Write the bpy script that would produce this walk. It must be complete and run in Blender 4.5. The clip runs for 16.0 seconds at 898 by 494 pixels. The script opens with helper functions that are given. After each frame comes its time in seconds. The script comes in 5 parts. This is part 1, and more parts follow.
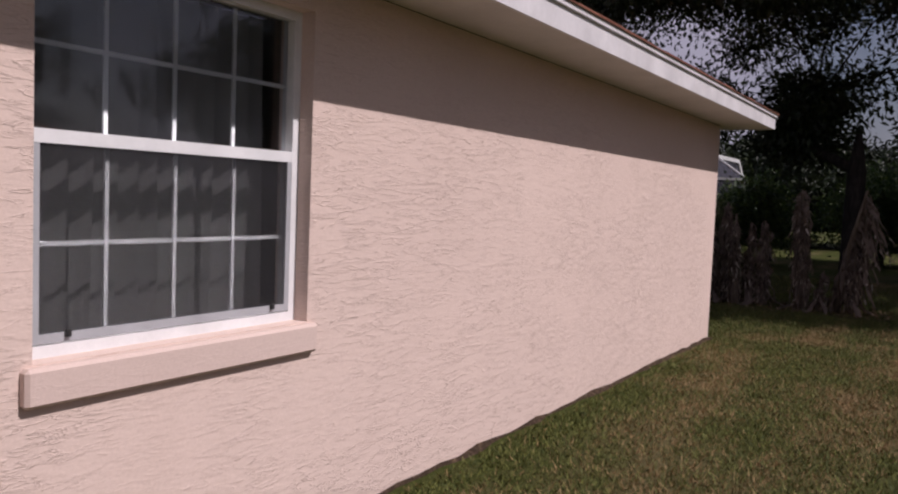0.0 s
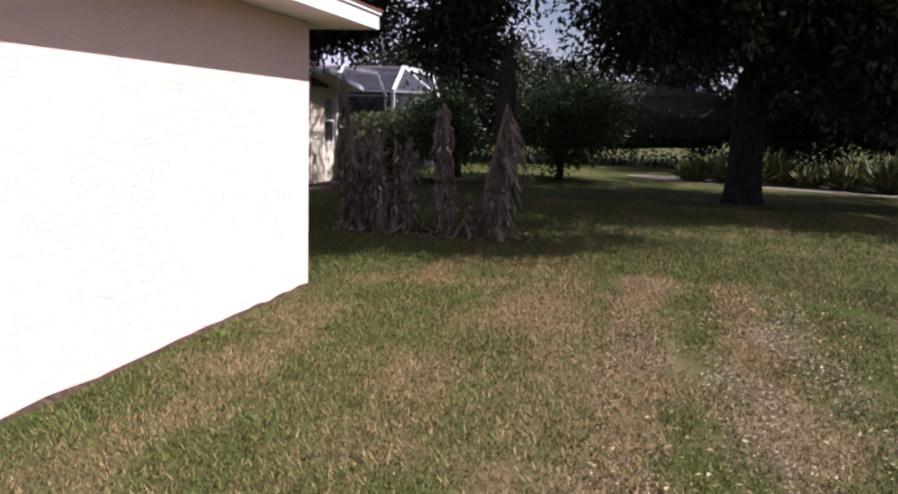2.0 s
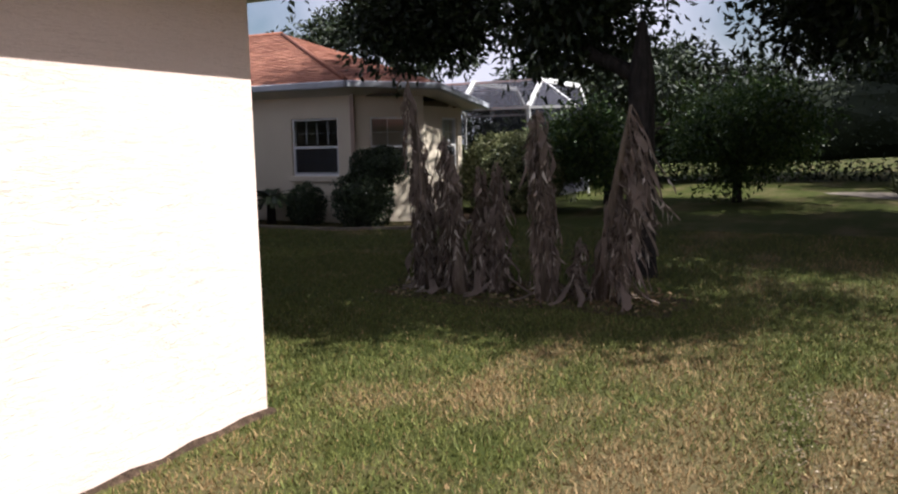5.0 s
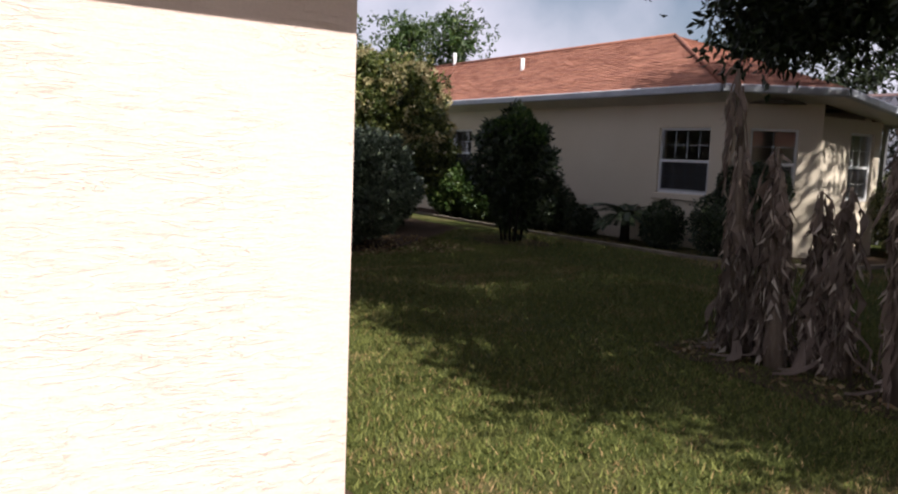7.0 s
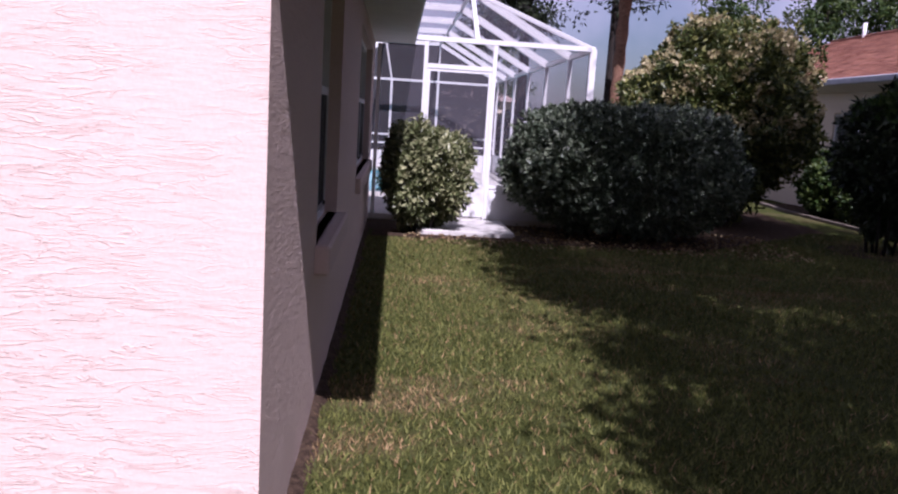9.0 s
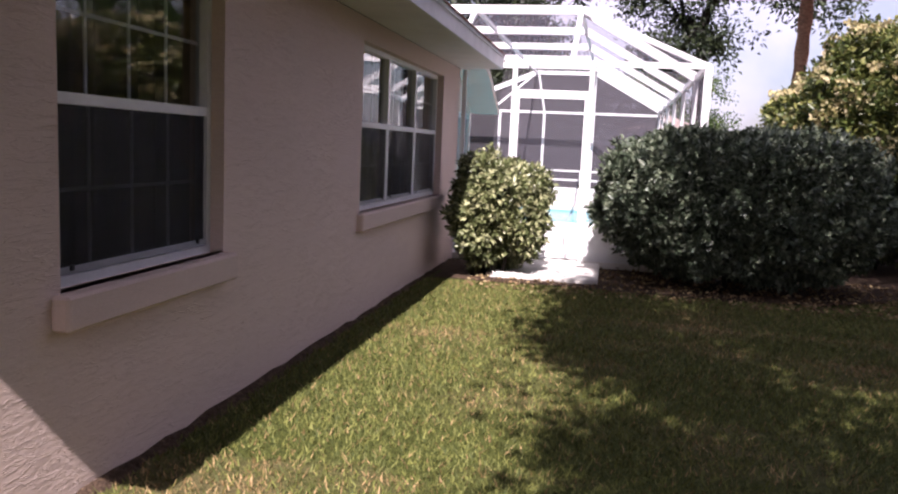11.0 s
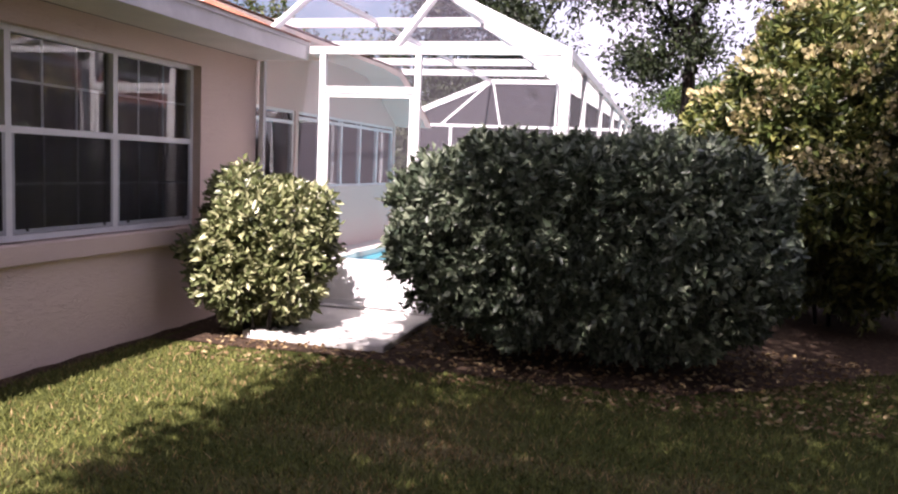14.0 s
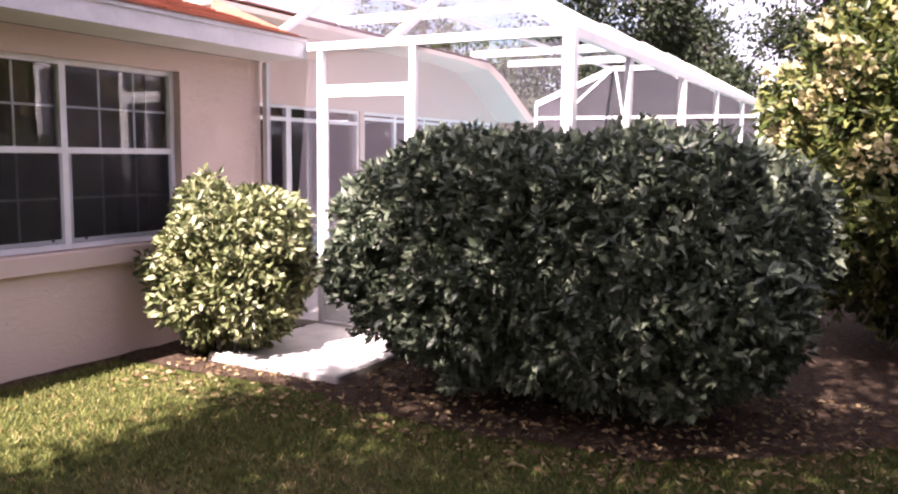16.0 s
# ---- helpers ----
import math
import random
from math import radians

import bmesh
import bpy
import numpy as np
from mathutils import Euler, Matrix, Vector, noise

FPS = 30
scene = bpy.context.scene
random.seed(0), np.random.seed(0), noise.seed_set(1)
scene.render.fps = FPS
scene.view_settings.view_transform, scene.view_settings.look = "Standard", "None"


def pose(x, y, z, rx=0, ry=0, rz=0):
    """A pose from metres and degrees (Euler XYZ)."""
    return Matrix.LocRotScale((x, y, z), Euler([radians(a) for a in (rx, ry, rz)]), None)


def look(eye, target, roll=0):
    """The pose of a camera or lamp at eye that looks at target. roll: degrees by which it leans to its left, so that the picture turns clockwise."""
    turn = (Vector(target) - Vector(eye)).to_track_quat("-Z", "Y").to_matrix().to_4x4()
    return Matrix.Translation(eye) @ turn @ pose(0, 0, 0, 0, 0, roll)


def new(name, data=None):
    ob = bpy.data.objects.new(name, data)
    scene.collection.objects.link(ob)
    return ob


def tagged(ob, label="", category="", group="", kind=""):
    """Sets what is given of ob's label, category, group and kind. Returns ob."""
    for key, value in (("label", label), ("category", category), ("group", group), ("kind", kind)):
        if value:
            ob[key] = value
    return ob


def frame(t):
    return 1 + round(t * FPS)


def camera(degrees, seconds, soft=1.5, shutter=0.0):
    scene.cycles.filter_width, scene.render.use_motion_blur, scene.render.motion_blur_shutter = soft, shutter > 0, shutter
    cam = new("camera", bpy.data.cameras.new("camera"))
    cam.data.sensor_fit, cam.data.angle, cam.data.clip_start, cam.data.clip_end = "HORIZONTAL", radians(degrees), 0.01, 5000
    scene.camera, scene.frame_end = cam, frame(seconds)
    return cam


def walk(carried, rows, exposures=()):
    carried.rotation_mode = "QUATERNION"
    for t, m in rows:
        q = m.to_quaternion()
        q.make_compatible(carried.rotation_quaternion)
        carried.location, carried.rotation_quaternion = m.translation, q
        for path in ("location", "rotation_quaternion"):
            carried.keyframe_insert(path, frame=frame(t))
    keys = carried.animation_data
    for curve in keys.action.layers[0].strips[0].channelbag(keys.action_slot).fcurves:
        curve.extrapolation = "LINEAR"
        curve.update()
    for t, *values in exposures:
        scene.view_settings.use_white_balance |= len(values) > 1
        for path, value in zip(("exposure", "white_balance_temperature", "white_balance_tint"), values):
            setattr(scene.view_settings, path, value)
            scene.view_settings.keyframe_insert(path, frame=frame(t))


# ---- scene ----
cam = camera(58.8, 16.0, 2.2)
PATH = [
    (0, (-1.693, 1.708, 1.521), (-2.769, 3.388, 1.393), 2.3),
    (0.5, (-1.581, 2.208, 1.571), (-2.43, 4.008, 1.376), -0.8),
    (1, (-1.281, 2.922, 1.576), (-1.951, 4.793, 1.351), 2.5),
    (1.5, (-1.069, 3.512, 1.605), (-1.516, 5.442, 1.326), 2.5),
    (2, (-0.928, 4.077, 1.598), (-1.412, 5.992, 1.284), 1.9),
    (2.5, (-0.891, 4.654, 1.606), (-1.453, 6.547, 1.292), 2.8),
    (3, (-0.89, 5.175, 1.606), (-1.46, 7.067, 1.302), 1.5),
    (5.5, (-1.06, 8.069, 1.507), (-2.186, 9.706, 1.277), -0.9),
    (6, (-1.06, 8.616, 1.48), (-2.468, 10.014, 1.231), 1.5),
    (6.5, (-1.116, 9.122, 1.465), (-2.608, 10.432, 1.22), 1.4),
    (7, (-1.164, 9.597, 1.453), (-2.832, 10.676, 1.222), 2.3),
    (7.5, (-1.165, 10.014, 1.414), (-2.970, 10.835, 1.150), 3.0),
    (8, (-1.229, 10.441, 1.501), (-3.116, 11.044, 1.221), 0.9),
    (8.5, (-1.576, 10.929, 1.481), (-3.530, 11.203, 1.155), 2.9),
    (9, (-1.867, 11.345, 1.451), (-3.836, 11.491, 1.135), 3.6),
    (11.5, (-3.443, 13.351, 1.454), (-5.376, 12.887, 1.232), 2.4),
    (12, (-4.010, 13.684, 1.492), (-5.950, 13.228, 1.327), 2.3),
    (12.5, (-4.509, 14.017, 1.563), (-6.441, 13.534, 1.381), 1.5),
    (13, (-5.054, 14.277, 1.561), (-7.001, 13.858, 1.381), 1.2),
    (13.5, (-5.464, 14.647, 1.471), (-7.399, 14.177, 1.292), 1.6),
    (14, (-5.99, 14.982, 1.487), (-7.908, 14.454, 1.285), 2.5),
    (14.5, (-6.359, 15.22, 1.611), (-8.261, 14.64, 1.393), 1.0),
    (15, (-6.653, 15.491, 1.678), (-8.5, 14.796, 1.354), 2.1),
    (15.5, (-7.16, 15.922, 1.607), (-8.952, 15.073, 1.342), 1.7),
    (16, (-7.431, 16.189, 1.609), (-9.165, 15.221, 1.378), 0.8),
]
EXPOSURE = [(0.0, -0.42, 6300, 24), (0.5, -0.28, 6200, 23), (1.0, 0.02, 6200, 24), (1.5, 0.65, 6000, 24), (2.0, 0.85, 6000, 24), (3.0, 0.87, 6000, 23), (5.5, 0.95, 6300, 11), (6.5, 0.92, 6500, 12), (7.0, 0.85, 6450, 13),
            (7.5, 0.62, 6000, 22), (8.0, 0.55, 5900, 26), (8.5, 0.42, 5800, 37), (9.0, 0.47, 5700, 38), (11.5, 1.55, 6500, 29), (13.0, 1.57, 6550, 29), (13.7, 1.6, 6550, 30), (14.5, 1.98, 6650, 31), (15.2, 2.18, 6700, 33), (16.0, 2.45, 6750, 35)]
walk(cam, [(t, look(eye, target, roll)) for t, eye, target, roll in PATH], EXPOSURE)

# ---- light ----
SUN_TO = Vector((2.2, 0.25, 2.43)).normalized()
world = bpy.data.worlds.new("sky")
scene.world = world
world.use_nodes = True
wn, wl = world.node_tree.nodes, world.node_tree.links
sky = wn.new("ShaderNodeTexSky")
sky.sky_type, sky.sun_disc = "NISHITA", False
sky.sun_elevation, sky.sun_rotation = math.asin(SUN_TO.z), math.atan2(SUN_TO.x, SUN_TO.y)
sky.air_density, sky.dust_density = 1.0, 2.0
cloud = wn.new("ShaderNodeTexNoise")
cloud.inputs["Scale"].default_value, cloud.inputs["Detail"].default_value = 3.0, 7.0
cramp = wn.new("ShaderNodeValToRGB")
cramp.color_ramp.elements[0].position, cramp.color_ramp.elements[1].position = 0.36, 0.62
cmix = wn.new("ShaderNodeMix")
cmix.data_type = "RGBA"
cmix.inputs["B"].default_value = (8.6, 8.5, 9.9, 1)
wl.new(cloud.outputs["Fac"], cramp.inputs["Fac"])
wl.new(cramp.outputs["Color"], cmix.inputs["Factor"])
wl.new(sky.outputs["Color"], cmix.inputs["A"])
wl.new(cmix.outputs["Result"], wn["Background"].inputs["Color"])
wn["Background"].inputs["Strength"].default_value = 0.052
sun = new("sun", bpy.data.lights.new("sun", "SUN"))
sun.data.energy, sun.data.angle, sun.data.color = 5.0, radians(0.53), (1.0, 0.955, 0.89)
sun.matrix_world = look((20, 0, 30), Vector((20, 0, 30)) - SUN_TO)


# ---- materials ----
class Mat:
    """A small builder round one node material."""

    def __init__(self, name, rough=0.8, metal=0.0, spec=0.5):
        self.m = bpy.data.materials.new(name)
        self.m.use_nodes = True
        self.n, self.l = self.m.node_tree.nodes, self.m.node_tree.links
        self.b = self.n["Principled BSDF"]
        self.b.inputs["Roughness"].default_value = rough
        self.b.inputs["Metallic"].default_value = metal
        self.b.inputs["Specular IOR Level"].default_value = spec
        self.co = self.n.new("ShaderNodeTexCoord").outputs["Object"]

    def mapped(self, scale):
        mp = self.n.new("ShaderNodeMapping")
        mp.inputs["Scale"].default_value = scale
        self.l.new(self.co, mp.inputs["Vector"])
        return mp.outputs["Vector"]

    def noise(self, scale, detail=4.0, rough=0.55, stretch=None, distort=0.0):
        t = self.n.new("ShaderNodeTexNoise")
        t.inputs["Scale"].default_value, t.inputs["Detail"].default_value = scale, detail
        t.inputs["Roughness"].default_value, t.inputs["Distortion"].default_value = rough, distort
        self.l.new(self.mapped(stretch) if stretch else self.co, t.inputs["Vector"])
        return t.outputs["Fac"]

    def ramp(self, fac, *stops):
        r = self.n.new("ShaderNodeValToRGB")
        e = r.color_ramp.elements
        while len(e) < len(stops):
            e.new(0.5)
        for el, (p, c) in zip(e, stops):
            el.position, el.color = p, (*c, 1) if len(c) == 3 else c
        self.l.new(fac, r.inputs["Fac"])
        return r.outputs["Color"]

    def mix(self, a, b, fac, how="MIX"):
        x = self.n.new("ShaderNodeMix")
        x.data_type, x.blend_type = "RGBA", how
        for key, v in (("Factor", fac), ("A", a), ("B", b)):
            if isinstance(v, (int, float)):
                x.inputs[key].default_value = v
            elif isinstance(v, tuple):
                x.inputs[key].default_value = (*v, 1)
            else:
                self.l.new(v, x.inputs[key])
        return x.outputs["Result"]

    def color(self, c):
        if isinstance(c, tuple):
            self.b.inputs["Base Color"].default_value = (*c, 1)
        else:
            self.l.new(c, self.b.inputs["Base Color"])
        return self

    def bump(self, h, strength=0.5, dist=0.01):
        bp = self.n.new("ShaderNodeBump")
        bp.inputs["Strength"].default_value, bp.inputs["Distance"].default_value = strength, dist
        self.l.new(h, bp.inputs["Height"])
        if self.b.inputs["Normal"].is_linked:
            self.l.new(self.b.inputs["Normal"].links[0].from_socket, bp.inputs["Normal"])
        self.l.new(bp.outputs["Normal"], self.b.inputs["Normal"])
        return self

    def island(self):
        return self.n.new("ShaderNodeNewGeometry").outputs["Random Per Island"]

    def chance(self):
        return self.n.new("ShaderNodeObjectInfo").outputs["Random"]


def stucco(name, low, high, ridge=0.9):
    """Painted skip-trowel stucco: short sideways ridges over a fine grain."""
    k = Mat(name, 0.88, spec=0.25)
    big, grain = k.noise(0.7, 5), k.noise(90, 3)
    c = k.ramp(big, (0.3, low), (0.7, high))
    c = k.mix(c, k.ramp(grain, (0.2, (0.72, 0.7, 0.68)), (0.8, (1, 1, 1))), 0.35, "MULTIPLY")
    stain = k.ramp(k.noise(2.2, 6, 0.7, (1, 1, 0.35)), (0.55, (1, 1, 1)), (0.85, (0.94, 0.93, 0.92)))
    k.color(k.mix(c, stain, 0.6, "MULTIPLY"))
    lines = k.noise(5.0, 4, 0.55, (1.0, 1.0, 7.0), 1.2)
    crest = k.ramp(lines, (0.50, (0.4, 0.4, 0.4)), (0.545, (1, 1, 1)), (0.56, (0.42, 0.42, 0.42)), (0.62, (0.3, 0.3, 0.3)))
    where = k.ramp(k.noise(1.6, 4), (0.32, (0, 0, 0)), (0.55, (1, 1, 1)))
    k.bump(grain, 0.2, 0.003)
    k.bump(k.noise(14.0, 4, 0.6, (1, 1, 3.0)), 0.26 * ridge, 0.012)
    k.bump(k.mix((0.4, 0.4, 0.4), crest, where), 0.58 * ridge, 0.010)
    return k.m


def paint(name, c, rough=0.45, wear=0.12, scale=6.0):
    k = Mat(name, rough)
    dirt = k.ramp(k.noise(scale, 6, 0.65), (0.35, tuple(v * (1 - 2 * wear) for v in c)), (0.65, c))
    k.color(k.mix(dirt, k.ramp(k.noise(scale * 14, 3), (0.3, (0.9, 0.9, 0.9)), (0.7, (1, 1, 1))), 0.5, "MULTIPLY"))
    k.bump(k.noise(scale * 20, 3), 0.1, 0.002)
    return k.m


def leafy(name, dark, mid, light, rough=0.45, glow=0.25, warm=None):
    """Leaves, each with its own shade, letting some light through."""
    k = Mat(name, rough, spec=0.4)
    r = k.island()
    stops = [(0.0, dark), (0.55, mid), (0.97, light)] + ([(1.0, warm)] if warm else [])
    c = k.mix(k.ramp(r, *stops), k.ramp(k.noise(1.3, 3), (0.3, (0.7, 0.74, 0.7)), (0.7, (1.1, 1.08, 1.0))), 0.8, "MULTIPLY")
    k.color(c)
    tl = k.n.new("ShaderNodeBsdfTranslucent")
    k.l.new(c, tl.inputs["Color"])
    mx = k.n.new("ShaderNodeMixShader")
    mx.inputs[0].default_value = glow
    out = k.n["Material Output"]
    k.l.new(k.b.outputs[0], mx.inputs[1])
    k.l.new(tl.outputs[0], mx.inputs[2])
    k.l.new(mx.outputs[0], out.inputs["Surface"])
    return k.m


def bark(name, a, b, sy=0.25):
    k = Mat(name, 0.95, spec=0.2)
    n1 = k.noise(14, 6, 0.7, (1, 1, sy), 0.4)
    k.color(k.mix(k.ramp(n1, (0.35, a), (0.65, b)), k.ramp(k.noise(3, 3), (0.3, (0.7, 0.7, 0.7)), (0.7, (1, 1, 1))), 0.7, "MULTIPLY"))
    k.bump(n1, 0.9, 0.03)
    return k.m


def screen_mesh(name, c, hold):
    """Woven insect screen: mostly holes, with thin threads that catch the light."""
    k = Mat(name, 0.7)
    k.color(c)
    tr = k.n.new("ShaderNodeBsdfTransparent")
    mx = k.n.new("ShaderNodeMixShader")
    mx.inputs[0].default_value = hold
    k.l.new(tr.outputs[0], mx.inputs[1])
    k.l.new(k.b.outputs[0], mx.inputs[2])
    k.l.new(mx.outputs[0], k.n["Material Output"].inputs["Surface"])
    return k.m


WALL = stucco("pink_stucco", (0.69, 0.545, 0.48), (0.725, 0.575, 0.505))
SILL = stucco("sill_stucco", (0.62, 0.485, 0.43), (0.69, 0.55, 0.49), 0.35)
CREAM = stucco("cream_stucco", (0.62, 0.54, 0.42), (0.68, 0.6, 0.48), 0.4)
WHITE = paint("white_paint", (0.8, 0.8, 0.8), 0.4, 0.06)
FASCIA = paint("fascia_paint", (0.74, 0.72, 0.73), 0.5, 0.1, 3)
SOFFIT = paint("soffit_paint", (0.68, 0.63, 0.58), 0.7, 0.06, 2)
ALU = paint("white_aluminium", (0.74, 0.74, 0.745), 0.3, 0.04)
GREYALU = paint("grey_aluminium", (0.42, 0.43, 0.45), 0.4, 0.08)
BLACK = paint("black_plastic", (0.02, 0.02, 0.02), 0.5, 0.1)
GUTTER = paint("gutter_paint", (0.45, 0.47, 0.52), 0.4, 0.1, 3)
PIPE = paint("downspout_paint", (0.35, 0.25, 0.2), 0.5, 0.1, 3)
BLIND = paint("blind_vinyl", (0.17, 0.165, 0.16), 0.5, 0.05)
# Dark tone that stands for the gloom of unlit rooms
DARKROOM = paint("unlit_room", (0.12, 0.105, 0.09), 0.9, 0.05, 1)
# Cloth colour set to the darkness of the room behind the glass
CURTAIN = paint("dim_room_cloth", (0.10, 0.08, 0.07), 0.9, 0.15, 8)
CONCRETE = paint("pale_concrete", (0.62, 0.6, 0.56), 0.9, 0.14, 2.5)
DECK = paint("deck_coating", (0.72, 0.69, 0.63), 0.85, 0.07, 2)
KERB = paint("kerb_concrete", (0.2, 0.165, 0.13), 0.9, 0.2, 3)
STEEL = Mat("steel", 0.25, 1.0).color((0.35, 0.34, 0.33)).m
SCREEN = screen_mesh("cage_screen", (0.095, 0.085, 0.11), 0.23)
# Denser, darker copy of the cage screen, standing for the dark woods beyond
ENDSCREEN = screen_mesh("end_screen", (0.03, 0.027, 0.034), 0.85)
FARSCREEN = screen_mesh("far_screen", (0.05, 0.05, 0.07), 0.6)
PALEROOF = paint("pale_roof", (0.34, 0.26, 0.23), 0.9, 0.1, 1)
WINSCREEN = screen_mesh("window_screen", (0.012, 0.012, 0.014), 0.42)

k = Mat("window_glass", 0.02)
k.color((0.85, 0.88, 0.9))
k.b.inputs["Transmission Weight"].default_value, k.b.inputs["IOR"].default_value = 1.0, 1.5
GLASS = k.m
k = Mat("pool_water", 0.16, spec=0.3)
k.color(k.ramp(k.noise(1.5, 3), (0.3, (0.04, 0.36, 0.46)), (0.7, (0.08, 0.48, 0.56))))
k.b.inputs["IOR"].default_value = 1.33
k.bump(k.noise(5, 3), 0.4, 0.03)
WATER = k.m
POOLTILE = paint("pool_plaster", (0.15, 0.42, 0.48), 0.6, 0.05, 3)


def shingles(name, a, b, c):
    k = Mat(name, 0.95, spec=0.2)
    base = k.ramp(k.island(), (0.0, a), (0.5, b), (1.0, c))
    spots = k.ramp(k.noise(3.2, 4, 0.6, (1, 1, 3)), (0.35, (0.72, 0.7, 0.7)), (0.62, (1.05, 1.02, 1.0)))
    k.color(k.mix(k.mix(base, spots, 0.9, "MULTIPLY"), k.ramp(k.noise(150, 2), (0.3, (0.65, 0.65, 0.65)), (0.7, (1.1, 1.1, 1.1))), 0.6, "MULTIPLY"))
    k.bump(k.noise(150, 2), 0.4, 0.004)
    return k.m


SHINGLE = shingles("red_shingles", (0.27, 0.12, 0.085), (0.33, 0.15, 0.105), (0.40, 0.19, 0.13))

def dryness(k):
    """How dry the lawn is: worn tyre bands along the open side of the house, lush in the trees' shade."""
    xyz = k.n.new("ShaderNodeSeparateXYZ")
    k.l.new(k.co, xyz.inputs[0])

    def sums(op, a, b):
        m = k.n.new("ShaderNodeMath")
        m.operation = op
        for i, v in enumerate((a, b)):
            if isinstance(v, (int, float)):
                m.inputs[i].default_value = v
            else:
                k.l.new(v, m.inputs[i])
        return m.outputs[0]

    def between(v, lo, hi):
        m = k.n.new("ShaderNodeMapRange")
        m.interpolation_type = "SMOOTHSTEP"
        m.inputs["From Min"].default_value, m.inputs["From Max"].default_value = lo, hi
        k.l.new(v, m.inputs["Value"])
        return m.outputs["Result"]

    wander = sums("MULTIPLY", k.noise(0.5, 3), 1.6)
    x, y = sums("ADD", xyz.outputs["X"], wander), sums("ADD", xyz.outputs["Y"], wander)
    base = sums("ADD", k.noise(0.75, 5, 0.6), sums("MULTIPLY", k.noise(1.4, 4, 0.6, (1.0, 0.12, 1.0)), 1.0))
    base = sums("MULTIPLY", base, 0.5)
    open_strip = sums("MULTIPLY", between(y, 14.2, 13.0), between(x, 1.3, 0.6))
    open_strip = sums("MULTIPLY", open_strip, between(x, -3.6, -2.2))
    bands = None
    for cx in (-0.95, -0.12):
        d = sums("ABSOLUTE", sums("SUBTRACT", sums("ADD", xyz.outputs["X"], sums("MULTIPLY", k.noise(1.1, 4), 0.5)), cx + 0.25), 0.0)
        b = between(d, 0.32, 0.08)
        bands = b if bands is None else sums("MAXIMUM", bands, b)
    bands = sums("MULTIPLY", bands, open_strip)
    lush = sums("MULTIPLY", between(x, -2.0, -4.4), 0.03)
    base = sums("SUBTRACT", base, lush)
    total = sums("ADD", sums("SUBTRACT", base, 0.052), sums("MULTIPLY", open_strip, 0.055))
    return sums("ADD", total, sums("MULTIPLY", bands, 0.11))


k = Mat("lawn_soil", 0.97, spec=0.1)
patch = dryness(k)
fine = k.noise(28, 5, 0.7)
green = k.ramp(fine, (0.3, (0.02, 0.03, 0.006)), (0.7, (0.06, 0.078, 0.014)))
straw = k.ramp(fine, (0.3, (0.07, 0.055, 0.026)), (0.7, (0.2, 0.155, 0.085)))
k.color(k.mix(green, straw, k.ramp(patch, (0.42, (0.1, 0.1, 0.1)), (0.60, (0.9, 0.9, 0.9)))))
k.bump(fine, 0.8, 0.03)
LAWN = k.m


def blade_material(name, g0, g1, s0, s1, lo, hi):
    k = Mat(name, 0.7, spec=0.25)
    gr = k.ramp(k.island(), (0.0, g0), (1.0, g1))
    st = k.ramp(k.island(), (0.0, s0), (1.0, s1))
    dry = k.ramp(dryness(k), (lo, (0.08, 0.08, 0.08)), (hi, (0.92, 0.92, 0.92)))
    pick = k.n.new("ShaderNodeMath")
    pick.operation = "LESS_THAN"
    spin = k.n.new("ShaderNodeMath")
    spin.operation = "FRACT"
    times = k.n.new("ShaderNodeMath")
    times.operation = "MULTIPLY"
    times.inputs[1].default_value = 7.31
    k.l.new(k.island(), times.inputs[0])
    k.l.new(times.outputs[0], spin.inputs[0])
    k.l.new(spin.outputs[0], pick.inputs[0])
    k.l.new(dry, pick.inputs[1])
    k.color(k.mix(gr, st, pick.outputs[0]))
    return k.m


BLADES = blade_material("grass_blades", (0.038, 0.052, 0.012), (0.17, 0.178, 0.046), (0.15, 0.10, 0.038), (0.36, 0.245, 0.12), 0.45, 0.59)
k = Mat("mulch", 0.97, spec=0.1)
k.color(k.ramp(k.noise(22, 6, 0.7), (0.3, (0.026, 0.018, 0.013)), (0.55, (0.066, 0.044, 0.03)), (0.75, (0.16, 0.11, 0.07))))
k.bump(k.noise(30, 5), 0.9, 0.03)
MULCH = k.m
STRAW = leafy("pale_straw", (0.12, 0.085, 0.055), (0.26, 0.195, 0.135), (0.42, 0.34, 0.26), 0.85, 0.05)
LITTER = leafy("dry_litter", (0.1, 0.06, 0.03), (0.22, 0.14, 0.07), (0.42, 0.33, 0.18), 0.8, 0.05)
HEDGE = leafy("hedge_leaves", (0.036, 0.054, 0.032), (0.1, 0.13, 0.084), (0.24, 0.275, 0.195), 0.4, 0.15)
DARKSHRUB = leafy("dark_shrub_leaves", (0.012, 0.022, 0.01), (0.03, 0.046, 0.022), (0.065, 0.085, 0.04), 0.4, 0.15)
SILVER = leafy("silvery_leaves", (0.07, 0.09, 0.035), (0.17, 0.19, 0.085), (0.42, 0.42, 0.24), 0.34, 0.15)
FLOWERY = leafy("flowering_leaves", (0.03, 0.048, 0.013), (0.09, 0.115, 0.03), (0.22, 0.22, 0.07), 0.38, 0.25)
